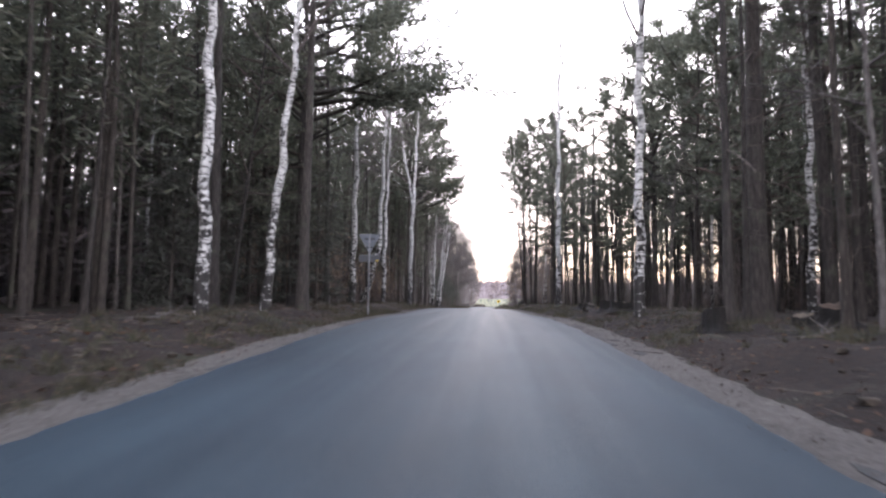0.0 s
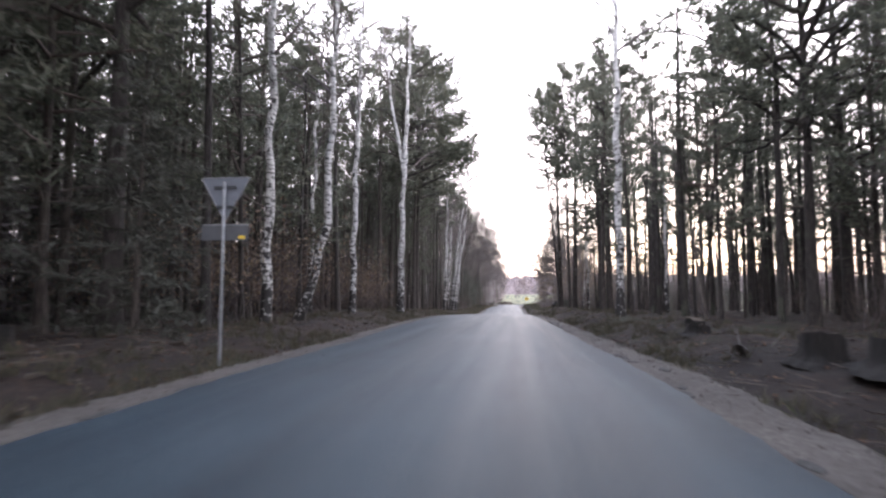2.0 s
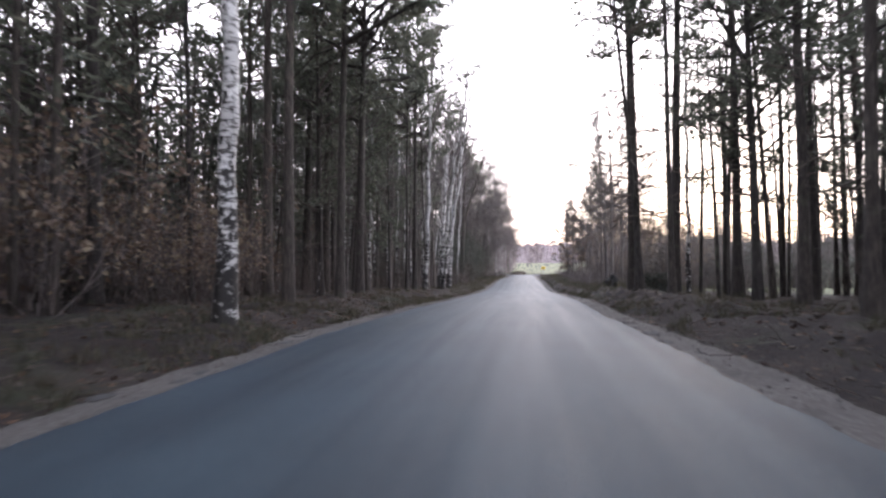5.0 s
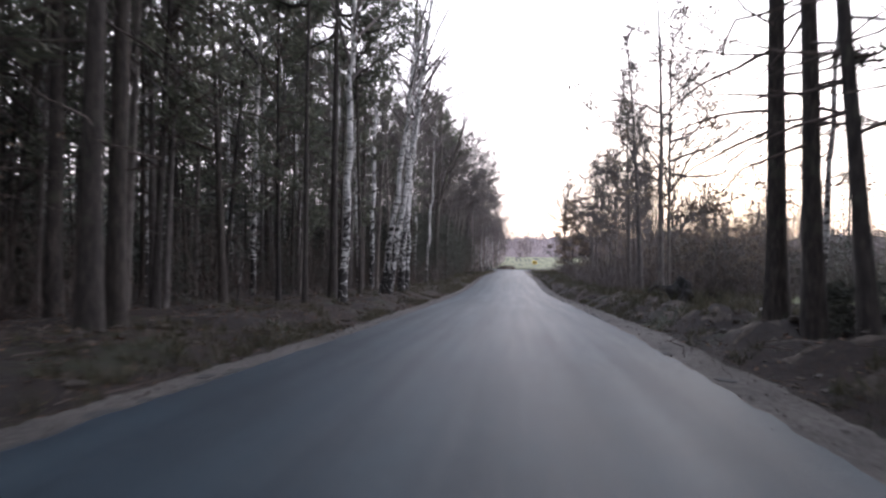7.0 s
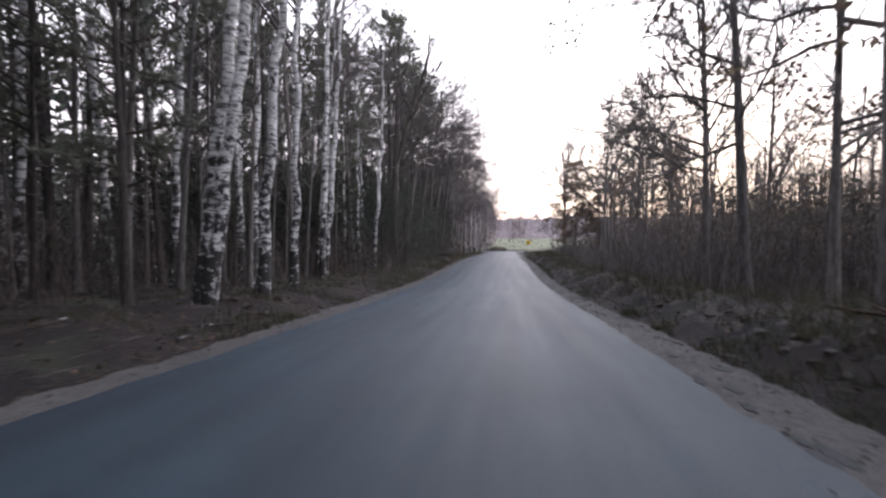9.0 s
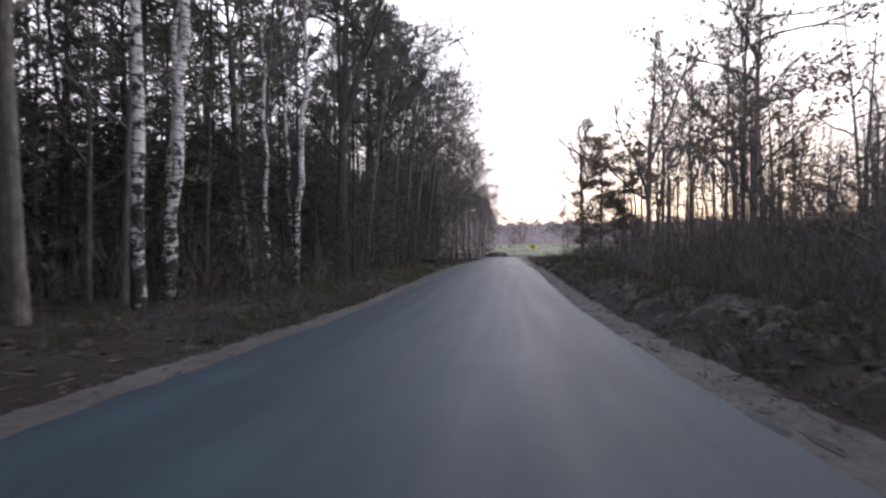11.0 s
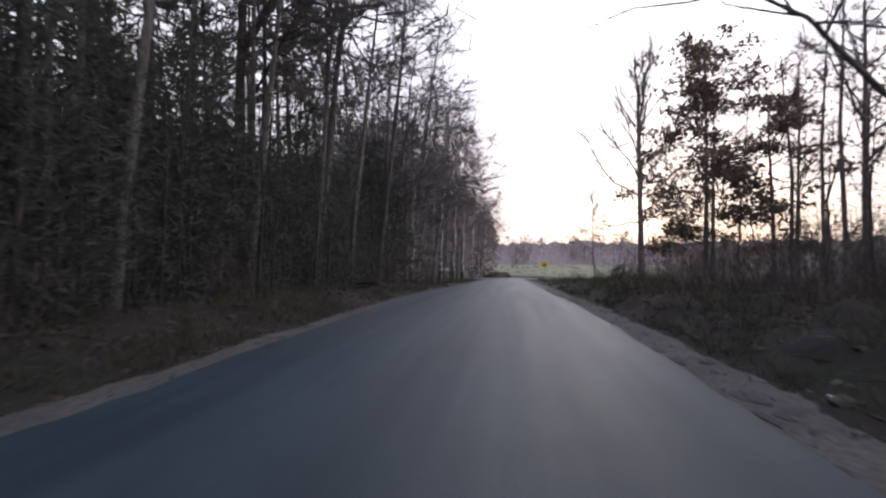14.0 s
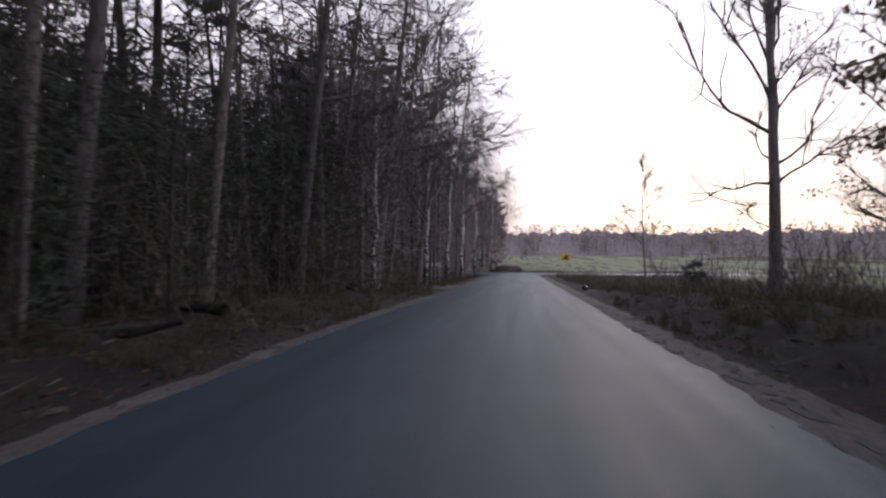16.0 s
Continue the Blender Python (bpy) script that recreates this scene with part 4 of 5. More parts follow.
stand(pines * 2 + tall_bares, scatter(-24, -10.0, 88, 126, 2.8, 125, S, 0.6), S, 0.75, 1.0)
stand(spruces, scatter(-11.5, -8.2, 89, 125, 1.6, 400, S, 0.5), S, 0.7, 0.95)
stand(spruces, scatter(-11.0, -7.8, 125, 164, 1.7, 300, S, 0.5), S, 1.1, 1.5)
stand(tall_bares * 2 + thin, scatter(-15, -8.0, 91, 165, 2.9, 210, S, 0.5), S, 0.8, 1.05)
oaklings = [bare_tree(S, x, y, 5.5, 0.06, (0, 0), 1500, 0.15, 14, 5, 0.3, "young oak holding dry brown leaves in the brush", fine_n=3, tilt=(0.0, 0.7), round_=1.7) for x, y in scatter(8.5, 13, 78, 88, 3.0, 6, S)[:2]]
stand(oaklings, scatter(8.0, 17, 76, 100, 3.2, 20, S), S, 0.6, 1.1)
stand(oaklings, [(7.0, 80.5), (8.6, 78.5), (8.0, 82.4), (10.5, 79.0), (11.8, 81.0), (9.2, 84.5), (12.5, 77.0), (13.5, 82.0), (10.8, 84.0)], S, 0.5, 0.85)
stand(bares, scatter(8.5, 24, 78, 118, 2.3, 130, S), S, 0.5, 0.9)
stand(bushes, scatter(4.9, 7.5, 72, 121, 1.5, 90, S, 0.6), S, 0.5, 0.9)
stand(bushes, scatter(7.5, 22, 77, 124, 2.2, 70, S, 0.6), S, 0.8, 1.5)
stand(bushes, scatter(-8.6, -6.6, 90, 165, 1.4, 120, S, 0.5), S, 0.5, 1.1)
stand(bushes, scatter(9, 20, 2, 60, 2.8, 70, S, 0.6), S, 0.9, 1.5)
stand(spruces + bushes, scatter(-22, -13, -4, 90, 3.4, 110, S, 0.6), S, 0.5, 0.9)
stand(spruces, scatter(-14, -9, 46, 92, 2.4, 40, S, 0.6), S, 0.3, 0.55)
stand(leafy, scatter(-15, -8.5, 28, 55, 2.1, 110, S, 0.5), S, 0.8, 1.7)
stand(birches + bares, scatter(-16, -6, 184, 210, 2.2, 90, S), S, 0.75, 0.95)
# pines behind the start, never in view, added to close off light from there
stand(thin, scatter(-20, -6.5, -34, -5, 4.5, 40, S) + scatter(5.5, 20, -34, -5, 4.5, 40, S), S)


def far_wood(name, label, places, rng, low, high, spikes=46, foot=3, span=1.5, mat=NEEDLE, bark=PINE_BARK, slim=0.24, quill=0.62):
    """Woods seen only as a mass: many thin trunks with ragged crowns, joined."""
    wood, leaf = Geo(), Geo()
    for x, y in places:
        h = rng.uniform(low, high)
        z = gz(x, y)
        p = np.array([[x, y, z - 0.2], [x + rng.normal(0, 0.1), y, z + h * 0.5], [x + rng.normal(0, 0.25), y + rng.normal(0, 0.2), z + h]])
        wood.tube(p, np.array([1.0, 0.7, 0.2]) * 0.011 * h * rng.uniform(0.6, 1.2), 4)
        k = spikes
        s = rng.beta(2.2, 1.4, k) * (1 - 1 / foot) + 1 / foot if foot else rng.uniform(0.02, 1, k)
        a = rng.uniform(0, 6.283, k)
        rad = span * np.sin(np.pi * np.clip(s, 0.05, 0.97)) ** 0.6 * rng.uniform(0.1, 1, k)
        at = np.stack([x + rad * np.cos(a), y + rad * np.sin(a), z + h * s], 1)
        way = np.stack([np.cos(a), np.sin(a), rng.uniform(-0.3, 0.7, k)], 1) + rng.normal(0, 0.4, (k, 3))
        way /= np.linalg.norm(way, axis=1)[:, None]
        leaf.spikes(at, way, rng.uniform(0.5, 1.0, k) * span * quill, slim * span, rng)
    root = tagged(new(name), label, "woods", kind="stuff")
    part("trunk", wood, bark, root, kind="stuff")
    part("crown", leaf, mat, root, shade=False, kind="stuff")
    return root


F = np.random.default_rng(9)


def thicket(name, label, n, x0, x1, y0, y1, low, high, rng, shoots=46, mat=DARK_TWIG):
    """A mass of thin upright shoots that cannot be counted."""
    x, y = rng.uniform(x0, x1, n), rng.uniform(y0, y1, n)
    keep = wav(x, y, 7.0, 30) > -0.55
    x, y = x[keep], y[keep]
    h = np.repeat(rng.uniform(low, high, len(x)), shoots)
    base = np.repeat(np.stack([x, y, ground_z(x, y)], 1), shoots, 0) + rng.normal(0, 0.45, (len(h), 3)) * [1, 1, 0]
    s = rng.random(len(h)) ** 1.3
    base[:, 2] += h * s * 0.75 - 0.1
    way = rng.normal(0, 0.38, (len(h), 3)) + [0, 0, 1.0]
    way /= np.linalg.norm(way, axis=1)[:, None]
    g = Geo()
    g.spikes(base, way, h * rng.uniform(0.2, 0.45, len(h)), 0.022, rng)
    return tagged(new(name, g.mesh(name, mat, False)), label, "thicket", kind="stuff")


rows = [(F.uniform(-62, -17), F.uniform(-40, 42)) for _ in range(640)]
far_wood("deep_woods", "deep dark pine woods behind the first trees", rows, F, 13, 19, 100, 3, 2.0, NEEDLE, PINE_BARK, 0.17)
rows = [(F.uniform(-21, -8.8), F.uniform(3, 44)) for _ in range(95)]
far_wood("dense_pines", "dense dark young pines with crowns closing over the forest floor", rows, F, 10, 16, 380, 4, 1.9, NEEDLE, PINE_BARK, 0.045, 0.36)
rows = [(F.uniform(8.5, 22), F.uniform(8, 40)) for _ in range(32)]
far_wood("dense_pines_beside", "dense dark young pines crowding behind the stumps", rows, F, 11, 16, 280, 2, 1.8, NEEDLE, PINE_BARK, 0.045, 0.36)
rows = [(F.uniform(6.8, 20), F.uniform(34, 62)) for _ in range(55)]
far_wood("pole_wood", "thin young pines and saplings crowded behind the verge", rows, F, 8, 14, 170, 6, 1.4, NEEDLE, PINE_BARK, 0.035, 0.4)
rows = [(F.uniform(-62, -17), F.uniform(42, 90)) for _ in range(300)]
far_wood("open_woods", "dark pine woods with sky showing between the crowns", rows, F, 11, 16, 66, 3, 1.8, NEEDLE, PINE_BARK, 0.15)
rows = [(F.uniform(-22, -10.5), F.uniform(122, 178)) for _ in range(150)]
far_wood("tall_saplings", "tall young growth filling the woods, paled as if by haze", rows, F, 8.0, 13.0, 330, 0, 1.8, HAZED_GROWTH, PINE_BARK, 0.05, 0.45)
rows = [(F.uniform(-22, -10.5), F.uniform(90, 122)) for _ in range(100)]
far_wood("dark_spruces", "dark young spruces filling the woods", rows, F, 5.0, 8.0, 420, 0, 1.7, SPRUCE_NEEDLE, PINE_BARK, 0.055)
rows = [(F.uniform(-75, -24), F.uniform(96, 185)) for _ in range(260)]
far_wood("woods_behind", "dark mixed woods behind the young spruces", rows, F, 8.5, 12, 60, 0, 2.2)
rows = [(F.uniform(-46, -13.5), F.uniform(-20, 92)) for _ in range(700)]
# one undergrowth in two materials: the first stretch lighter, to imitate haze
far_wood("undergrowth", "dense undergrowth of dead twigs and young trees in the woods, paled as if by haze", [p for p in rows if p[1] < 50], F, 2.5, 9.0, 90, 0, 1.5, TWIG, PINE_BARK, 0.10)
far_wood("undergrowth_beyond", "dense dark undergrowth of young conifers deep in the woods", [p for p in rows if p[1] >= 50], F, 2.5, 10.0, 80, 0, 1.5, SPRUCE_NEEDLE, PINE_BARK, 0.14)
rows = [(F.uniform(19, 46), F.uniform(-30, 62)) for _ in range(290)]
far_wood("pine_belt", "pine belt with bright sky showing between the trunks", rows, F, 12, 16, 120, 5, 1.7, NEEDLE, PINE_BARK, 0.12)
rows = [(F.uniform(13, 46), F.uniform(-30, 60)) for _ in range(260)]
far_wood("low_growth", "low dark undergrowth between the pines", rows, F, 2.5, 9.5, 130, 0, 1.4, DARK_TWIG, GREY_BARK, 0.045)
thicket("thicket_near", "grey-brown thicket of bare shoots beside the road", 560, 5.8, 24, 75, 122, 1.3, 4.2, F, 46, BRUSH)
thicket("low_thicket", "low grey-brown brush under the bare roadside trees", 720, 5.0, 24, 76, 124, 0.7, 2.0, F, 44, BRUSH)
rows = [(F.uniform(10, 50), F.uniform(79, 92)) for _ in range(70)]
far_wood("hedge_belt", "belt of dark evergreen bushes behind the clearing", rows, F, 2.5, 5.0, 260, 0, 1.5, SPRUCE_NEEDLE, GREY_BARK, 0.05, 0.4)
rows = [(F.uniform(9, 42), F.uniform(78, 116)) for _ in range(190)]
far_wood("bare_wood", "veil of slender leafless trees before the meadow", rows, F, 3.5, 9, 150, 0, 1.4, BRUSH, GREY_BARK, 0.022)
H = np.random.default_rng(31)
rows = [(H.uniform(8.3, 27), H.uniform(97, 113)) for _ in range(75)]
far_wood("slender_wood", "slender bare trees with a fine mesh of brown twigs", rows, H, 5, 9, 260, 0, 1.35, DARK_TWIG, GREY_BARK, 0.0125, 0.5)
rows = [(H.uniform(9.0, 24), H.uniform(99, 113)) for _ in range(16)]
far_wood("leafy_saplings", "slender saplings holding scattered dry brown leaves", rows, H, 4.5, 7.5, 260, 6, 1.4, OAK_LEAF, GREY_BARK, 0.055, 0.11)
thicket("thicket_pines", "grey-brown bare saplings between the pines", 300, 9, 30, -5, 62, 1.0, 3.4, F, 34)
thicket("thicket_forest", "dark bare brush between the forest trunks", 430, -16, -8.4, 36, 96, 1.0, 3.6, F, 36)
thicket("thicket_left", "dark bare brush at the forest edge", 420, -11, -6.3, 88, 166, 1.0, 4.0, F)
# alders in a paled twig colour that stands in for haze
rows = [(F.uniform(-16, -7.0), F.uniform(130, 178)) for _ in range(170)]
far_wood("alder_wood", "dense leafless alders along the forest edge, paled as if by haze", rows, F, 10, 15, 330, 0, 2.1, HAZED_TWIG, GREY_BARK, 0.024)
# near part of the same growth in darker colour; the far part imitates haze
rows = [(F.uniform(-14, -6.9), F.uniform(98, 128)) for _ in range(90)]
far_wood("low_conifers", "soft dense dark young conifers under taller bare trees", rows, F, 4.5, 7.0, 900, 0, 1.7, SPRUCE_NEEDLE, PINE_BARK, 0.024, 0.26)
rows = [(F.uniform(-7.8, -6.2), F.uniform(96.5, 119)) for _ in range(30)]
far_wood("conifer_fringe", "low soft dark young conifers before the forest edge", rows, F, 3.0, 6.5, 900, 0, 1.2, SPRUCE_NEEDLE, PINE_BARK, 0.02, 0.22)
# twigs added to lighten the dark edge where haze would hang
rows = [(F.uniform(-9.0, -6.2), F.uniform(124, 134)) for _ in range(16)] + [(F.uniform(-8.2, -5.9), F.uniform(142, 168)) for _ in range(36)]
far_wood("alder_veil", "fine leafless alder twigs along the forest edge, paled as if by haze", rows, F, 7, 14, 560, 0, 1.5, HAZED_TWIG, GREY_BARK, 0.015, 0.45)
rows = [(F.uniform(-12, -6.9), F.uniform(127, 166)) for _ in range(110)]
far_wood("young_saplings", "soft dense young growth along the forest edge, paled as if by haze", rows, F, 8.0, 12.0, 520, 0, 1.9, HAZED_GROWTH, PINE_BARK, 0.032, 0.36)
thicket("thicket_far", "bare shoots along the meadow ditch", 130, 7, 26, 122, 160, 0.8, 2.4, F, 30)
rows = [(-5 - 60 * F.random() ** 1.5, F.uniform(190, 260)) for _ in range(260)]
far_wood("birch_wood", "leafless birch wood beyond the junction, crowns paled as if by haze", rows, F, 10, 15, 60, 0, 2.2, HAZED_TWIG, BIRCH_BARK)


# ---- field, crossing road and far woods ----
fx = spread([(-700, -60, 40), (-60, 60, 4), (60, 701, 40)])
fy = spread([(180, 300, 4), (300, 701, 40)])
tagged(new("field", grid_sheet(fx, fy, lambda x, y: ground_z(x, y) + 0.04).mesh("field", FIELD)), "open green winter field behind the junction", "field", kind="structure")
mx, my = spread([(6, 20, 0.6), (20, 60, 3), (60, 300, 30), (300, 701, 300)]), spread([(60, 130, 0.5), (130, 166.1, 1.0)])
tagged(new("meadow", grid_sheet(mx, my, lambda x, y: ground_z(x, y) + 0.08 - 0.3 * np.maximum(1 - smooth(0, 6, x + 2.0 * wav(x, y, 9, 5) - np.where(y < 78, 8.5, 8.5 + 6 * smooth(78, 84, y))), 1 - smooth(58, 64, y + 2 * wav(x, y, 13, 3)))).mesh("meadow", FIELD)), "pale green meadow behind the roadside trees", "meadow", kind="structure")


tagged(new("crossing_road", grid_sheet(spread([(-90, 121, 2)]), np.linspace(168.0, 174.5, 6), lambda x, y: road_z(y) + 0.03 + 0.25 * smooth(25, 60, np.abs(x))).mesh("crossing_road", ASPHALT)), "pale asphalt road crossing at the end", "road", kind="structure")

G4 = np.random.default_rng(21)
ring = []
for _ in range(900):
    a = radians(G4.uniform(-25, 75))
    d = G4.uniform(385, 450)
    ring.append((d * math.sin(a), 60 + d * math.cos(a)))
woods = far_wood("far_woods", "distant leafless woods along the far side of the fields, paled as if by haze", ring, G4, 12, 21, 40, 0, 4.0, HAZED_TWIG, GREY_BARK)
# the closed canopy of those woods
az, dist = np.radians(np.linspace(-28, 78, 700)), np.linspace(384, 470, 14)
aa, dd = np.meshgrid(az, dist)
cx, cy = dd * np.sin(aa), 60 + dd * np.cos(aa)
inside = smooth(384, 398, dd) * (1 - smooth(455, 470, dd))
canopy = inside * (12.5 + 2.5 * wav(cx, cy, 70, 2) + 1.6 * wav(cx, cy, 17, 6) + 1.2 * wav(cx, cy, 8, 10) + G4.normal(0, 0.7, cx.shape))
g = Geo()
i, j = np.meshgrid(np.arange(13), np.arange(699), indexing="ij")
q = i * 700 + j
g.add(np.stack([cx, cy, ground_z(cx, cy) - 0.2 + canopy], -1).reshape(-1, 3), np.stack([q, q + 700, q + 701, q + 1], -1).reshape(-1, 4))
part("canopy", g, HAZED_CANOPY, woods, kind="stuff", shade=False)


# ---- things along the road ----
STEEL = plain_material("galvanised_steel", (0.24, 0.25, 0.265), 0.5, 0.6)
SIGN_BACK = plain_material("sign_back_grey", (0.135, 0.15, 0.175), 0.55, 0.2, 0.12, 5.0)
DARK_STEEL = plain_material("dark_clamp", (0.05, 0.055, 0.06), 0.5, 0.5)
YELLOW = plain_material("yellow_paint", (0.62, 0.42, 0.03), 0.5, 0.0, 0.12)
WHITE = plain_material("white_paint", (0.72, 0.72, 0.70), 0.5, 0.0, 0.1)
BLACK = plain_material("black_plastic", (0.012, 0.012, 0.014), 0.4)
STUMP_BARK = grainy("stump_bark", [(0.3, (0.0042, 0.0035, 0.0028)), (0.5, (0.0119, 0.0098, 0.0084)), (0.75, (0.0294, 0.0245, 0.0203))], 9.0, 1.5, 0.95, 24.0, 1.0, stretch=(1, 1, 0.3), distance=0.05)
PLATE_BACK = plain_material("plate_back_grey", (0.075, 0.08, 0.088), 0.6, 0.2, 0.15, 5.0)
CUT_WOOD = grainy("cut_wood", [(0.3, (0.05, 0.038, 0.028)), (0.5, (0.11, 0.085, 0.06)), (0.75, (0.2, 0.155, 0.11))], 12.0, 2.0, 0.9, 30.0, 0.5)
ROTTEN = grainy("rotten_wood", [(0.3, (0.03, 0.02, 0.015)), (0.5, (0.10, 0.065, 0.045)), (0.75, (0.2, 0.13, 0.085))], 10.0, 2.0, 0.95, 22.0, 1.0, stretch=(1, 1, 0.3), distance=0.04)
SOIL = grainy("dug_soil", [(0.3, (0.027, 0.0216, 0.0171)), (0.5, (0.0765, 0.0594, 0.045)), (0.75, (0.144, 0.117, 0.0945))], 8.0, 0.9, 0.97, 18.0, 1.0, distance=0.06)
WATER, _nt, _b = material("puddle_water", 0.04)
_b.inputs["Base Color"].default_value = (0.04, 0.04, 0.04, 1)


def from_bm(name, bm, mat, parent=None, label="", smooth_=False):
    me = bpy.data.meshes.new(name)
    bm.to_mesh(me)
    bm.free()
    me.materials.append(mat)
    if smooth_:
        me.polygons.foreach_set("use_smooth", [True] * len(me.polygons))
    ob = new(name, me)
    if parent:
        ob.parent = parent
    return tagged(ob, label)


def outline_plate(points, depth, bevel=0.004):
    """A plate in the x-z plane with the given outline and thickness along y."""
    bm = bmesh.new()
    face = bm.faces.new([bm.verts.new((x, 0, z)) for x, z in points])
    got = bmesh.ops.extrude_face_region(bm, geom=[face])
    bmesh.ops.translate(bm, verts=[v for v in got["geom"] if isinstance(v, bmesh.types.BMVert)], vec=(0, depth, 0))
    bmesh.ops.recalc_face_normals(bm, faces=bm.faces)
    if bevel:
        bmesh.ops.bevel(bm, geom=list(bm.edges), offset=bevel, segments=1, affect='EDGES')
    return bm


def rounded(points, r, n=4):
    """The outline with its corners rounded."""
    out = []
    for i, p in enumerate(points):
        p, a, b = Vector(p), Vector(points[i - 1]), Vector(points[(i + 1) % len(points)])
        u, w = p + (a - p).normalized() * r * 1.6, p + (b - p).normalized() * r * 1.6
        for k in range(n + 1):
            t = k / n
            out.append(tuple((1 - t) ** 2 * u + 2 * t * (1 - t) * p + t * t * w))
    return out


def box(x0, x1, y0, y1, z0, z1, bevel=0.004):
    bm = bmesh.new()
    bmesh.ops.create_cube(bm, size=1)
    bmesh.ops.scale(bm, verts=bm.verts, vec=(x1 - x0, y1 - y0, z1 - z0))
    bmesh.ops.translate(bm, verts=bm.verts, vec=((x0 + x1) / 2, (y0 + y1) / 2, (z0 + z1) / 2))
    if bevel:
        bmesh.ops.bevel(bm, geom=list(bm.edges), offset=bevel, segments=2, affect='EDGES')
    return bm


def thing(name, x, y, label, category, rz=0.0, dz=0.0, group=""):
    ob = new(name)
    ob.empty_display_size = 0.2
    x, y = turned(x, y)
    ob.matrix_basis = pose(x, y, gz(x, y) + dz, 0, 0, rz)
    return tagged(ob, label, category, group)


def pole(h, r, sides=12, z0=-0.2):
    g = Geo()
    g.tube([(0, 0, z0), (0, 0, h * 0.5), (0, 0, h - 0.01), (0, 0, h)], [r, r, r, r * 0.7], sides)
    return g


def give_way_sign(x, y):
    s = thing("road_sign", x, y, "grey back of a triangular road sign with a plate below", "road sign", 2)
    part("pole", pole(3.2, 0.03), STEEL, s)
    plate = from_bm("sign_plate", outline_plate(rounded([(-0.45, 3.28), (0.45, 3.28), (0, 2.5)], 0.035), 0.02), SIGN_BACK, s)
    plate.location.y = 0.045
    rim = Geo()
    ol = rounded([(-0.45, 3.28), (0.45, 3.28), (0, 2.5)], 0.035)
    rim.tube([(a, -0.003, b) for a, b in ol + ol[:2]], [0.011] * (len(ol) + 2), 6)
    part("sign_rim", rim, STEEL, plate, "bright folded metal rim")
    for z, w in ((3.1, 0.17), (2.75, 0.12)):
        for sx in (-1, 1):
            from_bm("clamp", box(sx * (w / 2 + 0.035) - w / 2, sx * (w / 2 + 0.035) + w / 2, 0.012, 0.04, z - 0.03, z + 0.03), DARK_STEEL, s)
    low = from_bm("supplementary_plate", outline_plate(rounded([(-0.43, 2.44), (0.43, 2.44), (0.43, 2.17), (-0.43, 2.17)], 0.02), 0.018), PLATE_BACK, s)
    low.location.y = 0.045
    from_bm("plate_edge", box(-0.43, 0.43, -0.01, 0.02, 2.437, 2.457, 0.002), STEEL, low)
    from_bm("sticker", box(0.26, 0.38, -0.007, -0.002, 2.20, 2.25, 0.001), YELLOW, low, "small yellow sticker")
    return s


give_way_sign(-4.36, 21.7)


def direction_sign(x, y):
    s = thing("warning_sign", x, y, "yellow sign with a dark bent arrow at the junction", "road sign", -12)
    part("pole", pole(2.4, 0.03), STEEL, s)
    p = from_bm("sign_plate", outline_plate(rounded([(-0.42, 1.75), (0.42, 1.75), (0.42, 2.35), (-0.42, 2.35)], 0.03), 0.02), YELLOW, s)
    p.location.y = -0.06
    a = from_bm("arrow", outline_plate([(-0.3, 1.85), (-0.05, 1.98), (0.08, 1.84), (0.18, 1.9), (0.1, 2.08), (0.26, 2.16), (0.02, 2.27), (-0.02, 2.1), (-0.28, 1.95)], 0.006, 0), BLACK, p, "dark bent arrow")
    a.location.y = -0.007
    return s


direction_sign(3.9, 159)


def board_on_posts(x, y, top=1.25, wide=0.72, label="small white board on two thin posts", mat=WHITE):
    s = thing("small_sign", x, y, label, "sign", 4)
    for sx in (-wide / 3, wide / 3):
        g = pole(top, 0.02, 8)
        g.v = [v + np.array([sx, 0, 0]) for v in g.v]
        part("post", g, STEEL, s)
    from_bm("board", box(-wide / 2, wide / 2, -0.045, -0.02, top - 0.13, top + 0.07), mat, s, "painted board")
    return s


board_on_posts(-5.9, 143)
board_on_posts(-8.0, 120.1, 0.8, 0.5, "low weathered grey board on thin posts in the brush", PLATE_BACK)


def marker_post(x, y, h=1.25):
    s = thing("marker_post", x, y, "thin white roadside marker post", "post")
    bm = box(-0.05, 0.05, -0.03, 0.03, -0.2, h, 0.012)
    from_bm("shaft", bm, WHITE, s)
    from_bm("band", box(-0.053, 0.053, -0.033, 0.033, h - 0.3, h - 0.18, 0.004), BLACK, s, "dark band")
    return s


marker_post(-6.6, 130)


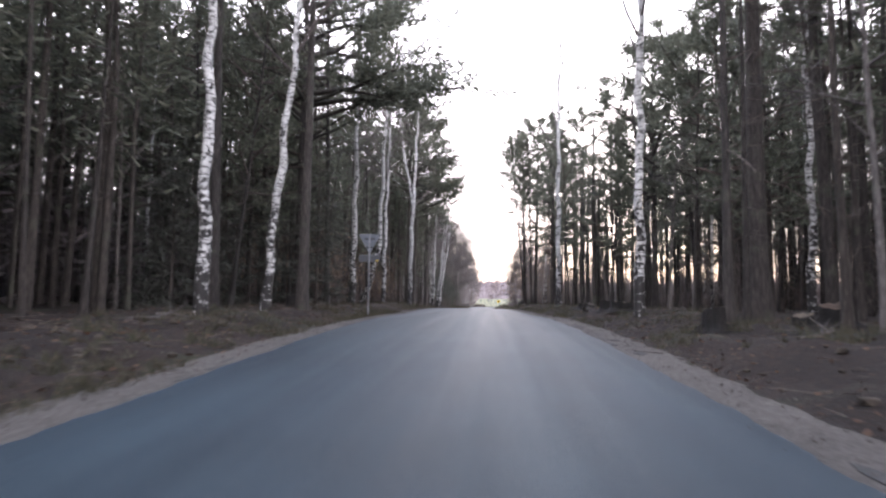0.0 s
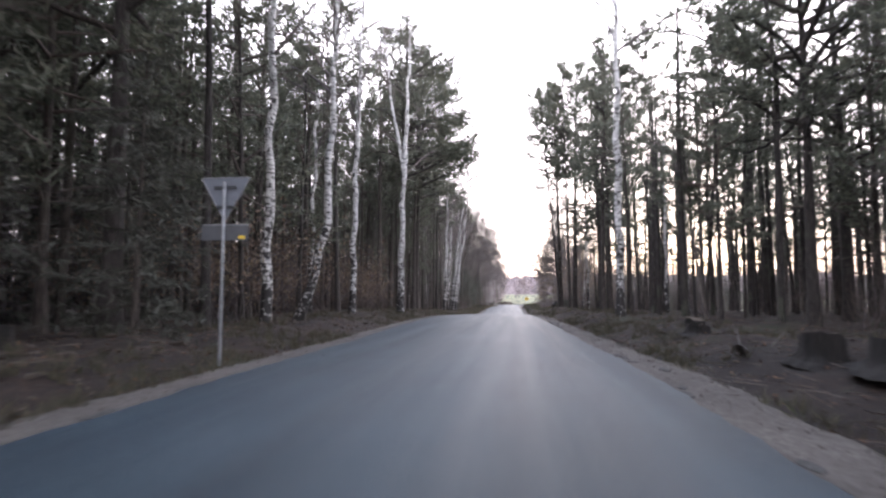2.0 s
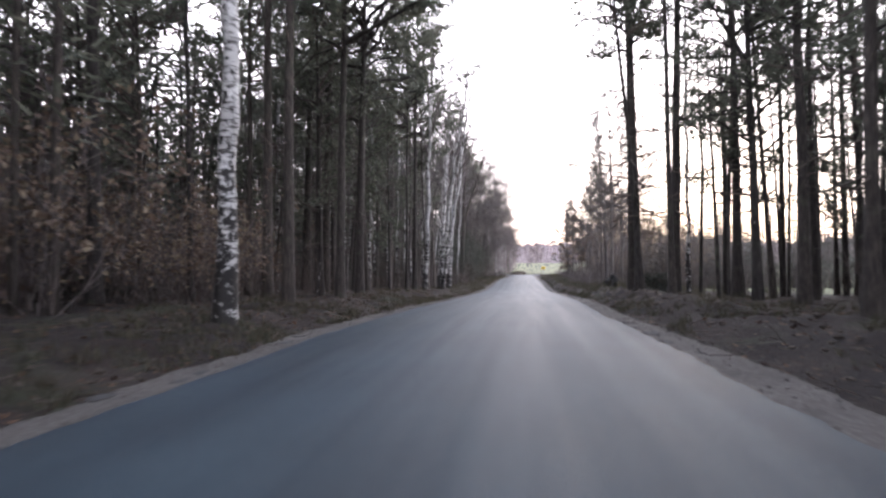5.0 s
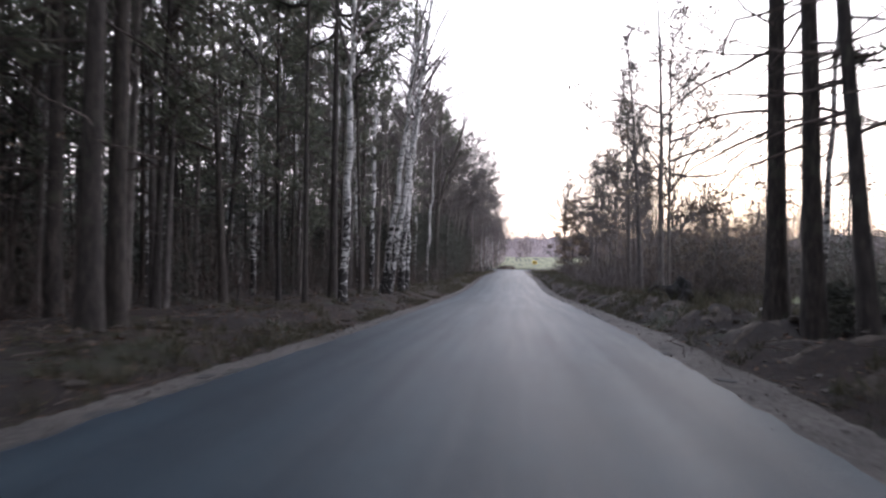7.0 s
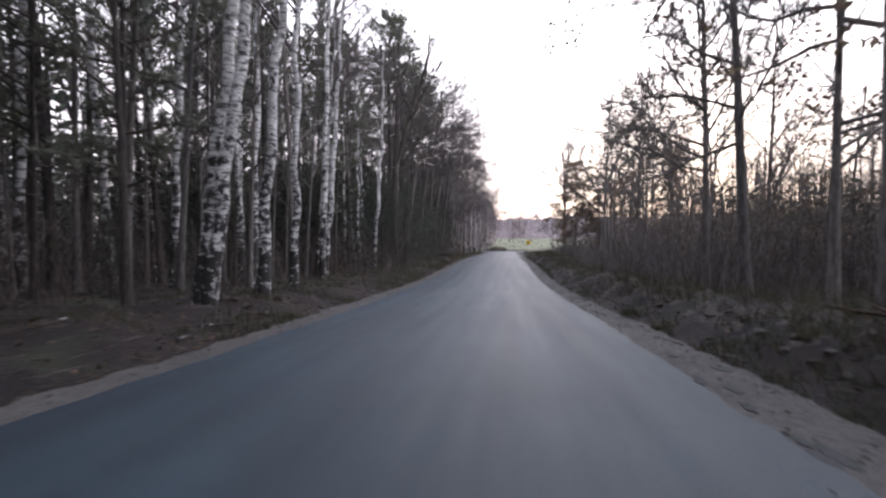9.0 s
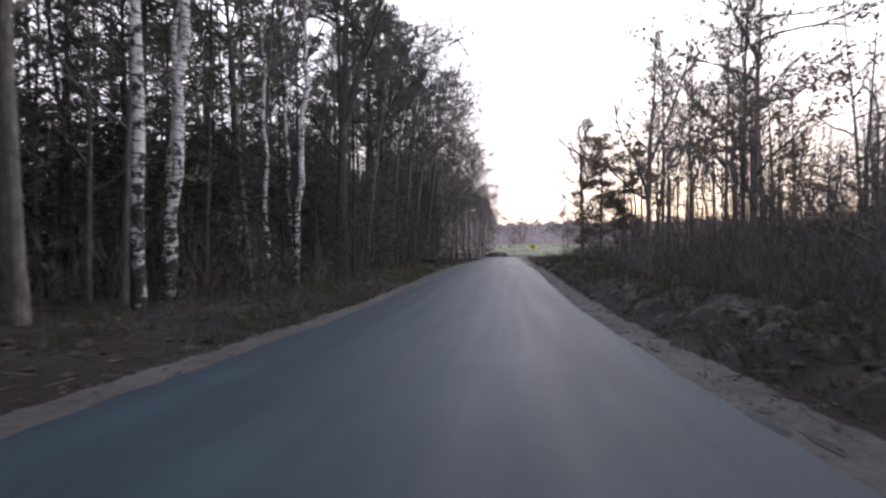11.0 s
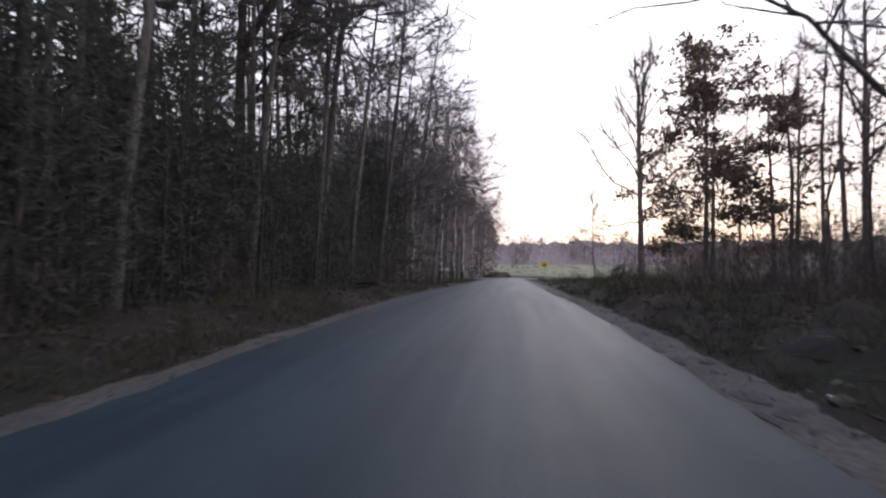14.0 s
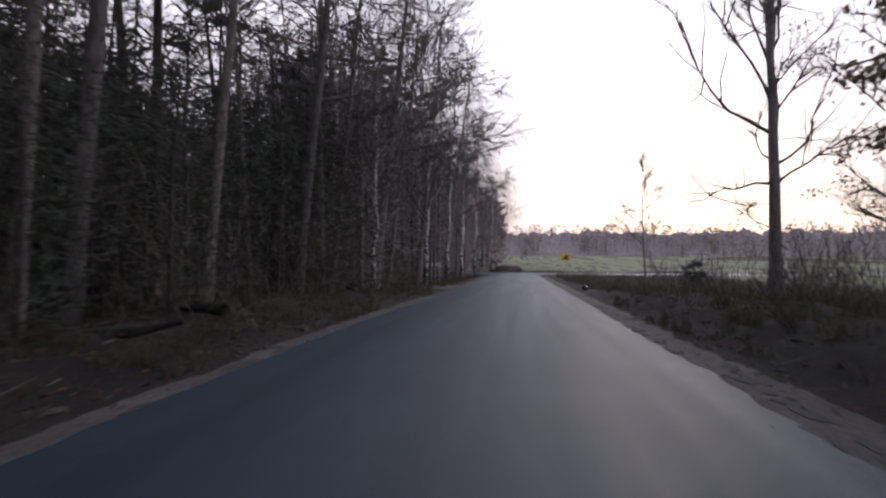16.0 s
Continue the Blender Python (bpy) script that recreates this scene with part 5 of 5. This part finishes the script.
def stump(x, y, r, h, seed, label="weathered dark tree stump among leaf litter", top=CUT_WOOD):
    rng = np.random.default_rng(seed)
    s = thing("tree_stump", x, y, label, "stump", 0, 0, "stumps by the road")
    n = 22
    a = np.arange(n) * 6.283 / n
    lobes = 1 + 0.10 * np.sin(3 * a + seed) + 0.06 * np.sin(7 * a + 2 * seed) + rng.normal(0, 0.02, n)
    zs = np.array([-0.15, 0.0, 0.1, 0.35, 0.8, 1.0])
    fl = np.array([1.75, 1.5, 1.22, 1.05, 1.0, 0.97])
    g = Geo()
    rings = [np.stack([r * f * lobes ** (2.2 if z < 0.2 else 1) * np.cos(a), r * f * lobes ** (2.2 if z < 0.2 else 1) * np.sin(a), h * z + (rng.normal(0, 0.02, n) + 0.06 * np.cos(a + seed) if z > 0.9 else 0 * a)], 1) for z, f in zip(zs, fl)]
    i, j = np.meshgrid(np.arange(5), np.arange(n), indexing="ij")
    k = (j + 1) % n
    g.add(np.concatenate(rings), np.stack([i * n + j, i * n + k, (i + 1) * n + k, (i + 1) * n + j], -1).reshape(-1, 4))
    part("bark", g, STUMP_BARK, s)
    t = Geo()
    ring_ = rings[-1]
    mid = ring_.mean(0) + [0, 0, -0.01]
    t.add(np.concatenate([ring_ * [0.985, 0.985, 1], mid[None]]), np.stack([np.arange(n), (np.arange(n) + 1) % n, np.full(n, n)], 1))
    part("cut_face", t, top, s, "weathered cut wood")
    return s


for k, (x, y, r, h) in enumerate([(4.6, 11.05, 0.2, 0.42), (4.75, 20.7, 0.25, 0.36), (4.95, 19.4, 0.36, 0.3), (5.9, 29.2, 0.26, 0.25), (7.6, 12.2, 0.3, 0.4), (6.6, 11.6, 0.2, 0.3), (-6.9, 20.0, 0.2, 0.4), (4.9, 26.0, 0.24, 0.2), (7.1, 68.9, 0.36, 0.5)]):
    stump(x, y, r, h, k + 1, top=CUT_WOOD if k != 4 else ROTTEN, label="weathered dark tree stump among leaf litter" if k < 4 else "low rotten stump with reddish wood")


def log(x, y, ln, r, turn, seed, label="fallen bare branch lying on the verge", mat=None, name="fallen_branch", fork=True):
    rng = np.random.default_rng(seed)
    s = thing(name, x, y, label, "branch" if "branch" in name else "log", turn, r * 0.8, "fallen wood on the verge")
    p, rad = bough((-ln / 2, 0, 0), (1, 0, 0.02), ln, r, rng, 7, 0.0, 0.09)
    g = Geo()
    g.tube(p, np.maximum(rad, r * 0.4), 7)
    part("stem", g, mat or GREY_BARK, s)
    if fork:
        for m in range(4):
            q, d = on_path(p, rng.uniform(0.2, 0.9))
            b, br = bough(q, d + rng.normal(0, 0.7, 3) + [0, 0, 0.45], ln * rng.uniform(0.25, 0.5), r * 0.4, rng, 4, 0.2, 0.15)
            g2 = Geo()
            g2.tube(b, br, 4)
            part("side_branch", g2, mat or GREY_BARK, s)
    return s


for k, (x, y, ln, r, turn, mat, name, label, fk) in enumerate([
        (-9.5, 62.6, 1.8, 0.05, 20, ROTTEN, "fallen_branch", "fallen branch with reddish broken wood", True), (-9.2, 62.2, 1.2, 0.035, 140, GREY_BARK, "fallen_branch", "fallen bare branch lying on the verge", True),
        (-4.75, 71.1, 0.7, 0.04, 35, BIRCH_BARK, "birch_log", "short pale birch log on the verge", False), (-4.65, 69.9, 0.5, 0.04, 100, BIRCH_BARK, "birch_log", "short pale birch log on the verge", False),
        (-5.4, 113.5, 1.2, 0.11, 15, STUMP_BARK, "fallen_log", "dark rotten log at the forest edge", False), (-6.2, 116.1, 1.3, 0.12, 170, STUMP_BARK, "fallen_log", "dark rotten log at the forest edge", False),
        (-5.2, 106.8, 1.6, 0.07, 60, STUMP_BARK, "fallen_log", "dark rotten log at the forest edge", True), (4.6, 22.6, 1.8, 0.08, 60, GREY_BARK, "fallen_log", "grey fallen log beside the stumps", True),
        (5.5, 62.5, 1.4, 0.05, 80, GREY_BARK, "fallen_branch", "fallen bare branch lying on the verge", True), (5.0, 68.0, 1.6, 0.06, 150, ROTTEN, "fallen_branch", "fallen branch with reddish broken wood", True), (-6.8, 11.5, 1.9, 0.05, 10, GREY_BARK, "fallen_branch", "fallen bare branch lying on the verge", True), (-7.4, 13.4, 1.5, 0.04, 70, GREY_BARK, "fallen_branch", "fallen bare branch lying on the verge", True),
        (5.3, 9.0, 1.3, 0.04, 40, GREY_BARK, "fallen_branch", "fallen bare branch lying on the verge", True)]):
    log(x, y, ln, r, turn, k + 40, label, mat, name, fk)


def lump(name, label, category, x, y, size, mat, seed, dz=0.0, subdiv=3, rough=0.25):
    """An irregular lump resting on the ground."""
    rng = np.random.default_rng(seed)
    bm = bmesh.new()
    bmesh.ops.create_icosphere(bm, subdivisions=subdiv, radius=1.0)
    o = Vector(rng.uniform(0, 50, 3))
    for v in bm.verts:
        q = 1 + rough * noise.noise(v.co * 1.6 + o) + rough * 0.5 * noise.noise(v.co * 4 + o)
        v.co = Vector((v.co.x * size[0] * q, v.co.y * size[1] * q, max(-0.25, v.co.z * q) * size[2]))
    ob = from_bm(name, bm, mat, None, label, True)
    x, y = turned(x, y)
    ob.matrix_basis = pose(x, y, gz(x, y) + dz, 0, 0, rng.uniform(0, 360) if size[0] < 1 else 0)
    return tagged(ob, label, category)


lump("earth_mound", "low dark mound of earth beyond the crossing", "mound", -1.8, 178, (2.0, 0.9, 0.75), SOIL, 3, 0.05, 4, 0.4)
lump("root_plate", "dark earth-covered root of an uprooted tree", "root", 4.75, 64.4, (0.42, 0.3, 0.52), STUMP_BARK, 8, 0.1, 4, 0.7)
lump("root_plate", "dark earth-covered root of an uprooted tree", "root", 5.0, 68.2, (0.36, 0.28, 0.4), STUMP_BARK, 9, 0.08, 4, 0.7)
lump("plastic_bag", "small black plastic bag on the verge", "bag", 2.75, 134, (0.17, 0.15, 0.2), BLACK, 4, 0.05)
for k, (x, y, s) in enumerate([(6.5, 63.4, 0.11), (2.95, 99.6, 0.04), (2.9, 93.1, 0.035), (-6.2, 69.3, 0.07), (-9.5, 11.8, 0.06), (-8.4, 10.9, 0.05)]):
    lump("litter_scrap", "crumpled white scrap of litter", "litter", x, y, (s, s * 0.7, s * 0.45), WHITE, 60 + k, 0.02, 2, 0.5)
for k, (x, y, w) in enumerate([(4.6, 170.6, 1.6), (7.6, 171.5, 1.9)]):
    g = Geo()
    a = np.arange(28) * 6.283 / 28
    rr = 1 + 0.2 * np.sin(3 * a + k) + 0.12 * np.sin(5 * a)
    ring_ = np.stack([w * rr * np.cos(a), 1.3 * rr * np.sin(a), 0 * a], 1)
    g.add(np.concatenate([ring_, [[0, 0, 0]]]), np.stack([np.arange(28), (np.arange(28) + 1) % 28, np.full(28, 28)], 1))
    ob = new("puddle", g.mesh("puddle", WATER))
    ob.matrix_basis = pose(x, y, float(road_z(y)) + 0.06)
    tagged(ob, "shallow puddle shining with sky light on the road", "puddle")


# ---- small ground cover ----
V = np.random.default_rng(77)


def verge_points(n, side, y0, y1, near, far_, power=1.6):
    y = V.uniform(y0, y1, n)
    out = near + (far_ - near) * V.random(n) ** power
    x = np.where(side < 0, np.interp(y, EDGE_Y, EDGE_LEFT) - out, np.interp(y, EDGE_Y, EDGE_RIGHT) + out)
    return x, y


def grass(name, label, n, side, y0, y1, near, far_, blades, height, mat, clump=6.0, keep=0.0):
    x, y = verge_points(n, side, y0, y1, near, far_)
    ok = wav(x, y, clump, 24) + 0.6 * wav(x, y, clump * 0.37, 28) > keep
    x, y = x[ok], y[ok]
    z = ground_z(x, y)
    g = Geo()
    base = np.repeat(np.stack([x, y, z - 0.02], 1), blades, 0) + V.normal(0, 0.05, (len(x) * blades, 3)) * [1, 1, 0]
    way = V.normal(0, 0.42, (len(base), 3)) + [0, 0, 1.0]
    way[:, 2] = np.abs(way[:, 2])
    way /= np.linalg.norm(way, axis=1)[:, None]
    g.spikes(base, way, height * V.uniform(0.5, 1.3, len(base)), 0.016, V)
    tagged(new(name, g.mesh(name, mat, False)), label, "grass", kind="stuff")


grass("grass_left", "dry and green grass tufts along the verge", 7500, -1, -4, 130, 0.6, 4.5, 12, 0.22, DRY_GRASS)
grass("grass_right", "dry and green grass tufts along the verge", 6500, 1, -4, 130, 0.8, 5.5, 12, 0.22, DRY_GRASS)
grass("tall_grass", "tall dry grass under the bare roadside trees", 3800, 1, 60, 165, 1.6, 13.0, 11, 0.5, DRY_GRASS, 5.0, -0.6)
bush(np.random.default_rng(41), 4.4, 131.0, 0.95, 26, "small round dark shrub at the edge of the ditch")
for x, y, h in [(8.9, 134.0, 2.3), (7.9, 133.0, 2.1), (6.9, 135.5, 2.2), (6.4, 136.0, 2.0), (12.0, 133.0, 2.6), (12.6, 134.0, 2.4)]:
    bush(np.random.default_rng(int(x * 10)), x, y, h, 9, "clump of thin upright willow shoots by the ditch")
grass("tall_grass_left", "tall dry grass at the forest edge", 1500, -1, 84, 165, 1.0, 4.5, 11, 0.4, DRY_GRASS, 5.0, -0.4)


def clods(name, label, n, side, y0, y1, near, far_, low, high, mat):
    """Loose lumps of soil and turf, too many to count."""
    x, y = verge_points(n, side, y0, y1, near, far_, 1.0)
    ok = wav(x, y, 4.0, 14) > -0.35
    x, y = x[ok], y[ok]
    bm = bmesh.new()
    bmesh.ops.create_icosphere(bm, subdivisions=1, radius=1.0)
    base = np.array([v.co for v in bm.verts])
    tri = np.array([[v.index for v in f.verts] for f in bm.faces])
    bm.free()
    m = len(x)
    s = low + (high - low) * V.random(m) ** 2.5
    v = base[None] * V.uniform(0.65, 1.35, (m, len(base), 1)) * (s[:, None] * V.uniform(0.6, 1.3, (m, 3)) * [1, 1, 0.6])[:, None] + np.stack([x, y, ground_z(x, y)], 1)[:, None]
    g = Geo()
    g.add(v.reshape(-1, 3), (tri[None] + len(base) * np.arange(m)[:, None, None]).reshape(-1, 3))
    tagged(new(name, g.mesh(name, mat, False)), label, "soil", kind="stuff")


clods("clods_right", "lumps of dug soil and turf on the bank", 1900, 1, 44, 122, 0.85, 3.4, 0.02, 0.10, SOIL)
clods("sand_lumps", "pale lumps of dug sand on the bank", 260, 1, 50, 100, 0.8, 3.2, 0.03, 0.11, SAND)
clods("edge_crumbs", "dark crumbs broken off the asphalt edge", 1500, 1, -3, 122, -0.03, 0.5, 0.012, 0.05, ASPHALT)
clods("edge_crumbs_left", "dark crumbs broken off the asphalt edge", 1200, -1, -3, 122, -0.03, 0.4, 0.012, 0.05, ASPHALT)
clods("clods_left", "lumps of soil and turf on the verge", 2300, -1, -3, 122, 0.6, 3.6, 0.02, 0.14, SOIL)
clods("clods_near", "lumps of soil and turf on the verge", 700, 1, -3, 44, 0.9, 3.0, 0.02, 0.09, SOIL)


SLAB = grainy("broken_asphalt", [(0.3, (0.03, 0.03, 0.031)), (0.5, (0.055, 0.053, 0.052)), (0.75, (0.09, 0.085, 0.08))], 30.0, 2.0, 0.95, 45.0, 0.7)


def broken_slabs(name, n, side):
    """Flat pieces of asphalt broken off the edge and lying in the sand."""
    y = V.uniform(-3, 125, n)
    off = V.normal(0.16, 0.14, n)
    x = np.where(side < 0, np.interp(y, EDGE_Y, EDGE_LEFT) - off, np.interp(y, EDGE_Y, EDGE_RIGHT) + off)
    ok = wav(x, y, 9.0, 18) > -0.2
    x, y = x[ok], y[ok]
    m = len(x)
    a = np.arange(7) * 6.283 / 7
    rr = V.uniform(0.6, 1.25, (m, 7))
    wide, long_ = V.uniform(0.04, 0.13, (m, 1)), V.uniform(0.08, 0.34, (m, 1))
    px, py = x[:, None] + rr * wide * np.cos(a), y[:, None] + rr * long_ * np.sin(a)
    tilt = V.normal(0, 0.05, (m, 1))
    top = road_z(py) - 0.015 + V.uniform(0, 0.008, (m, 1)) + 0.15 * tilt * (px - x[:, None])
    upper, lower = np.stack([px, py, top], -1), np.stack([px, py, top - 0.05], -1)
    g = Geo()
    g.add(upper.reshape(-1, 3), np.arange(7 * m).reshape(-1, 7))
    k = np.arange(7)
    ring = np.stack([k, k + 7, (k + 1) % 7 + 7, (k + 1) % 7], 1)
    g.add(np.concatenate([upper, lower], 1).reshape(-1, 3), (ring[None] + 14 * np.arange(m)[:, None, None]).reshape(-1, 4))
    tagged(new(name, g.mesh(name, SLAB, False)), "flat broken pieces of asphalt along the crumbling edge", "asphalt", kind="stuff")


broken_slabs("edge_slabs_right", 240, 1)
broken_slabs("edge_slabs_left", 110, -1)


def fallen_leaves(name, n, side, y0, y1, near, far_):
    x, y = verge_points(n, side, y0, y1, near, far_, 1.3)
    g = Geo()
    g.leaves(np.stack([x, y, ground_z(x, y) + 0.02], 1), 0.09, V, 0.75)
    tagged(new(name, g.mesh(name, FALLEN_LEAF, False)), "brown fallen leaves scattered over the forest floor", "leaves", kind="stuff")


def fallen_twigs(name, n, side):
    x, y = verge_points(n, side, -4, 122, 0.6, 7.5, 1.2)
    way = V.normal(0, 1, (n, 3)) * [1, 1, 0.12]
    way /= np.linalg.norm(way, axis=1)[:, None]
    g = Geo()
    g.spikes(np.stack([x, y, ground_z(x, y) + 0.03], 1), way, V.uniform(0.15, 0.7, n), 0.022, V)
    tagged(new(name, g.mesh(name, DARK_TWIG, False)), "dry twigs fallen on the forest floor", "twigs", kind="stuff")


fallen_twigs("fallen_twigs_left", 5000, -1)
fallen_twigs("fallen_twigs_right", 4000, 1)
fallen_leaves("leaf_litter_left", 22000, -1, -4, 120, 0.55, 7.0)
fallen_leaves("leaf_litter_right", 10000, 1, -4, 120, 0.75, 7.0)


def gravel(name, n, side):
    y = V.uniform(-3, 120, n)
    x = np.where(side < 0, np.interp(y, EDGE_Y, EDGE_LEFT) - V.normal(0.4, 0.3, n), np.interp(y, EDGE_Y, EDGE_RIGHT) + V.normal(0.4, 0.3, n))
    g = Geo()
    s = 0.008 + 0.022 * V.random(n) ** 4
    tet = np.array([[1, 0, -0.4], [-0.5, 0.87, -0.4], [-0.5, -0.87, -0.4], [0, 0, 0.8]])
    v = (tet[None] * V.uniform(0.6, 1.3, (n, 4, 1))) * s[:, None, None] + np.stack([x, y, road_z(y) + 0.0], 1)[:, None]
    f = np.array([[0, 1, 3], [1, 2, 3], [2, 0, 3]])
    g.add(v.reshape(-1, 3), (f[None] + 4 * np.arange(n)[:, None, None]).reshape(-1, 3))
    tagged(new(name, g.mesh(name, SAND, False)), "loose stones along the crumbling asphalt edge", "stones", kind="stuff")


gravel("loose_stones_left", 4000, -1)
gravel("loose_stones_right", 4000, 1)


def sapling(x, y, h, seed):
    rng = np.random.default_rng(seed)
    s = thing("sapling", x, y, "thin pale broken sapling at the forest edge", "sapling")
    p, rad = bough((0, 0, -0.1), (0.05, 0, 1), h, 0.028, rng, 6, 0.2, 0.06)
    g = Geo()
    g.tube(p, np.maximum(rad, 0.014), 6)
    part("stem", g, BIRCH_BARK, s)
    for m in range(3):
        q, d = on_path(p, rng.uniform(0.4, 0.9))
        b, br = bough(q, d + rng.normal(0, 0.6, 3), 0.5, 0.009, rng, 3)
        g = Geo()
        g.tube(b, br, 4)
        part("side_branch", g, TWIG, s)


for k, (x, y, h) in enumerate([(-7.3, 109.5, 1.7), (-7.9, 106.8, 1.3), (-8.0, 124.5, 2.4), (-6.9, 60.6, 1.2), (-7.4, 52.6, 1.5)]):
    sapling(x, y, h, 90 + k)
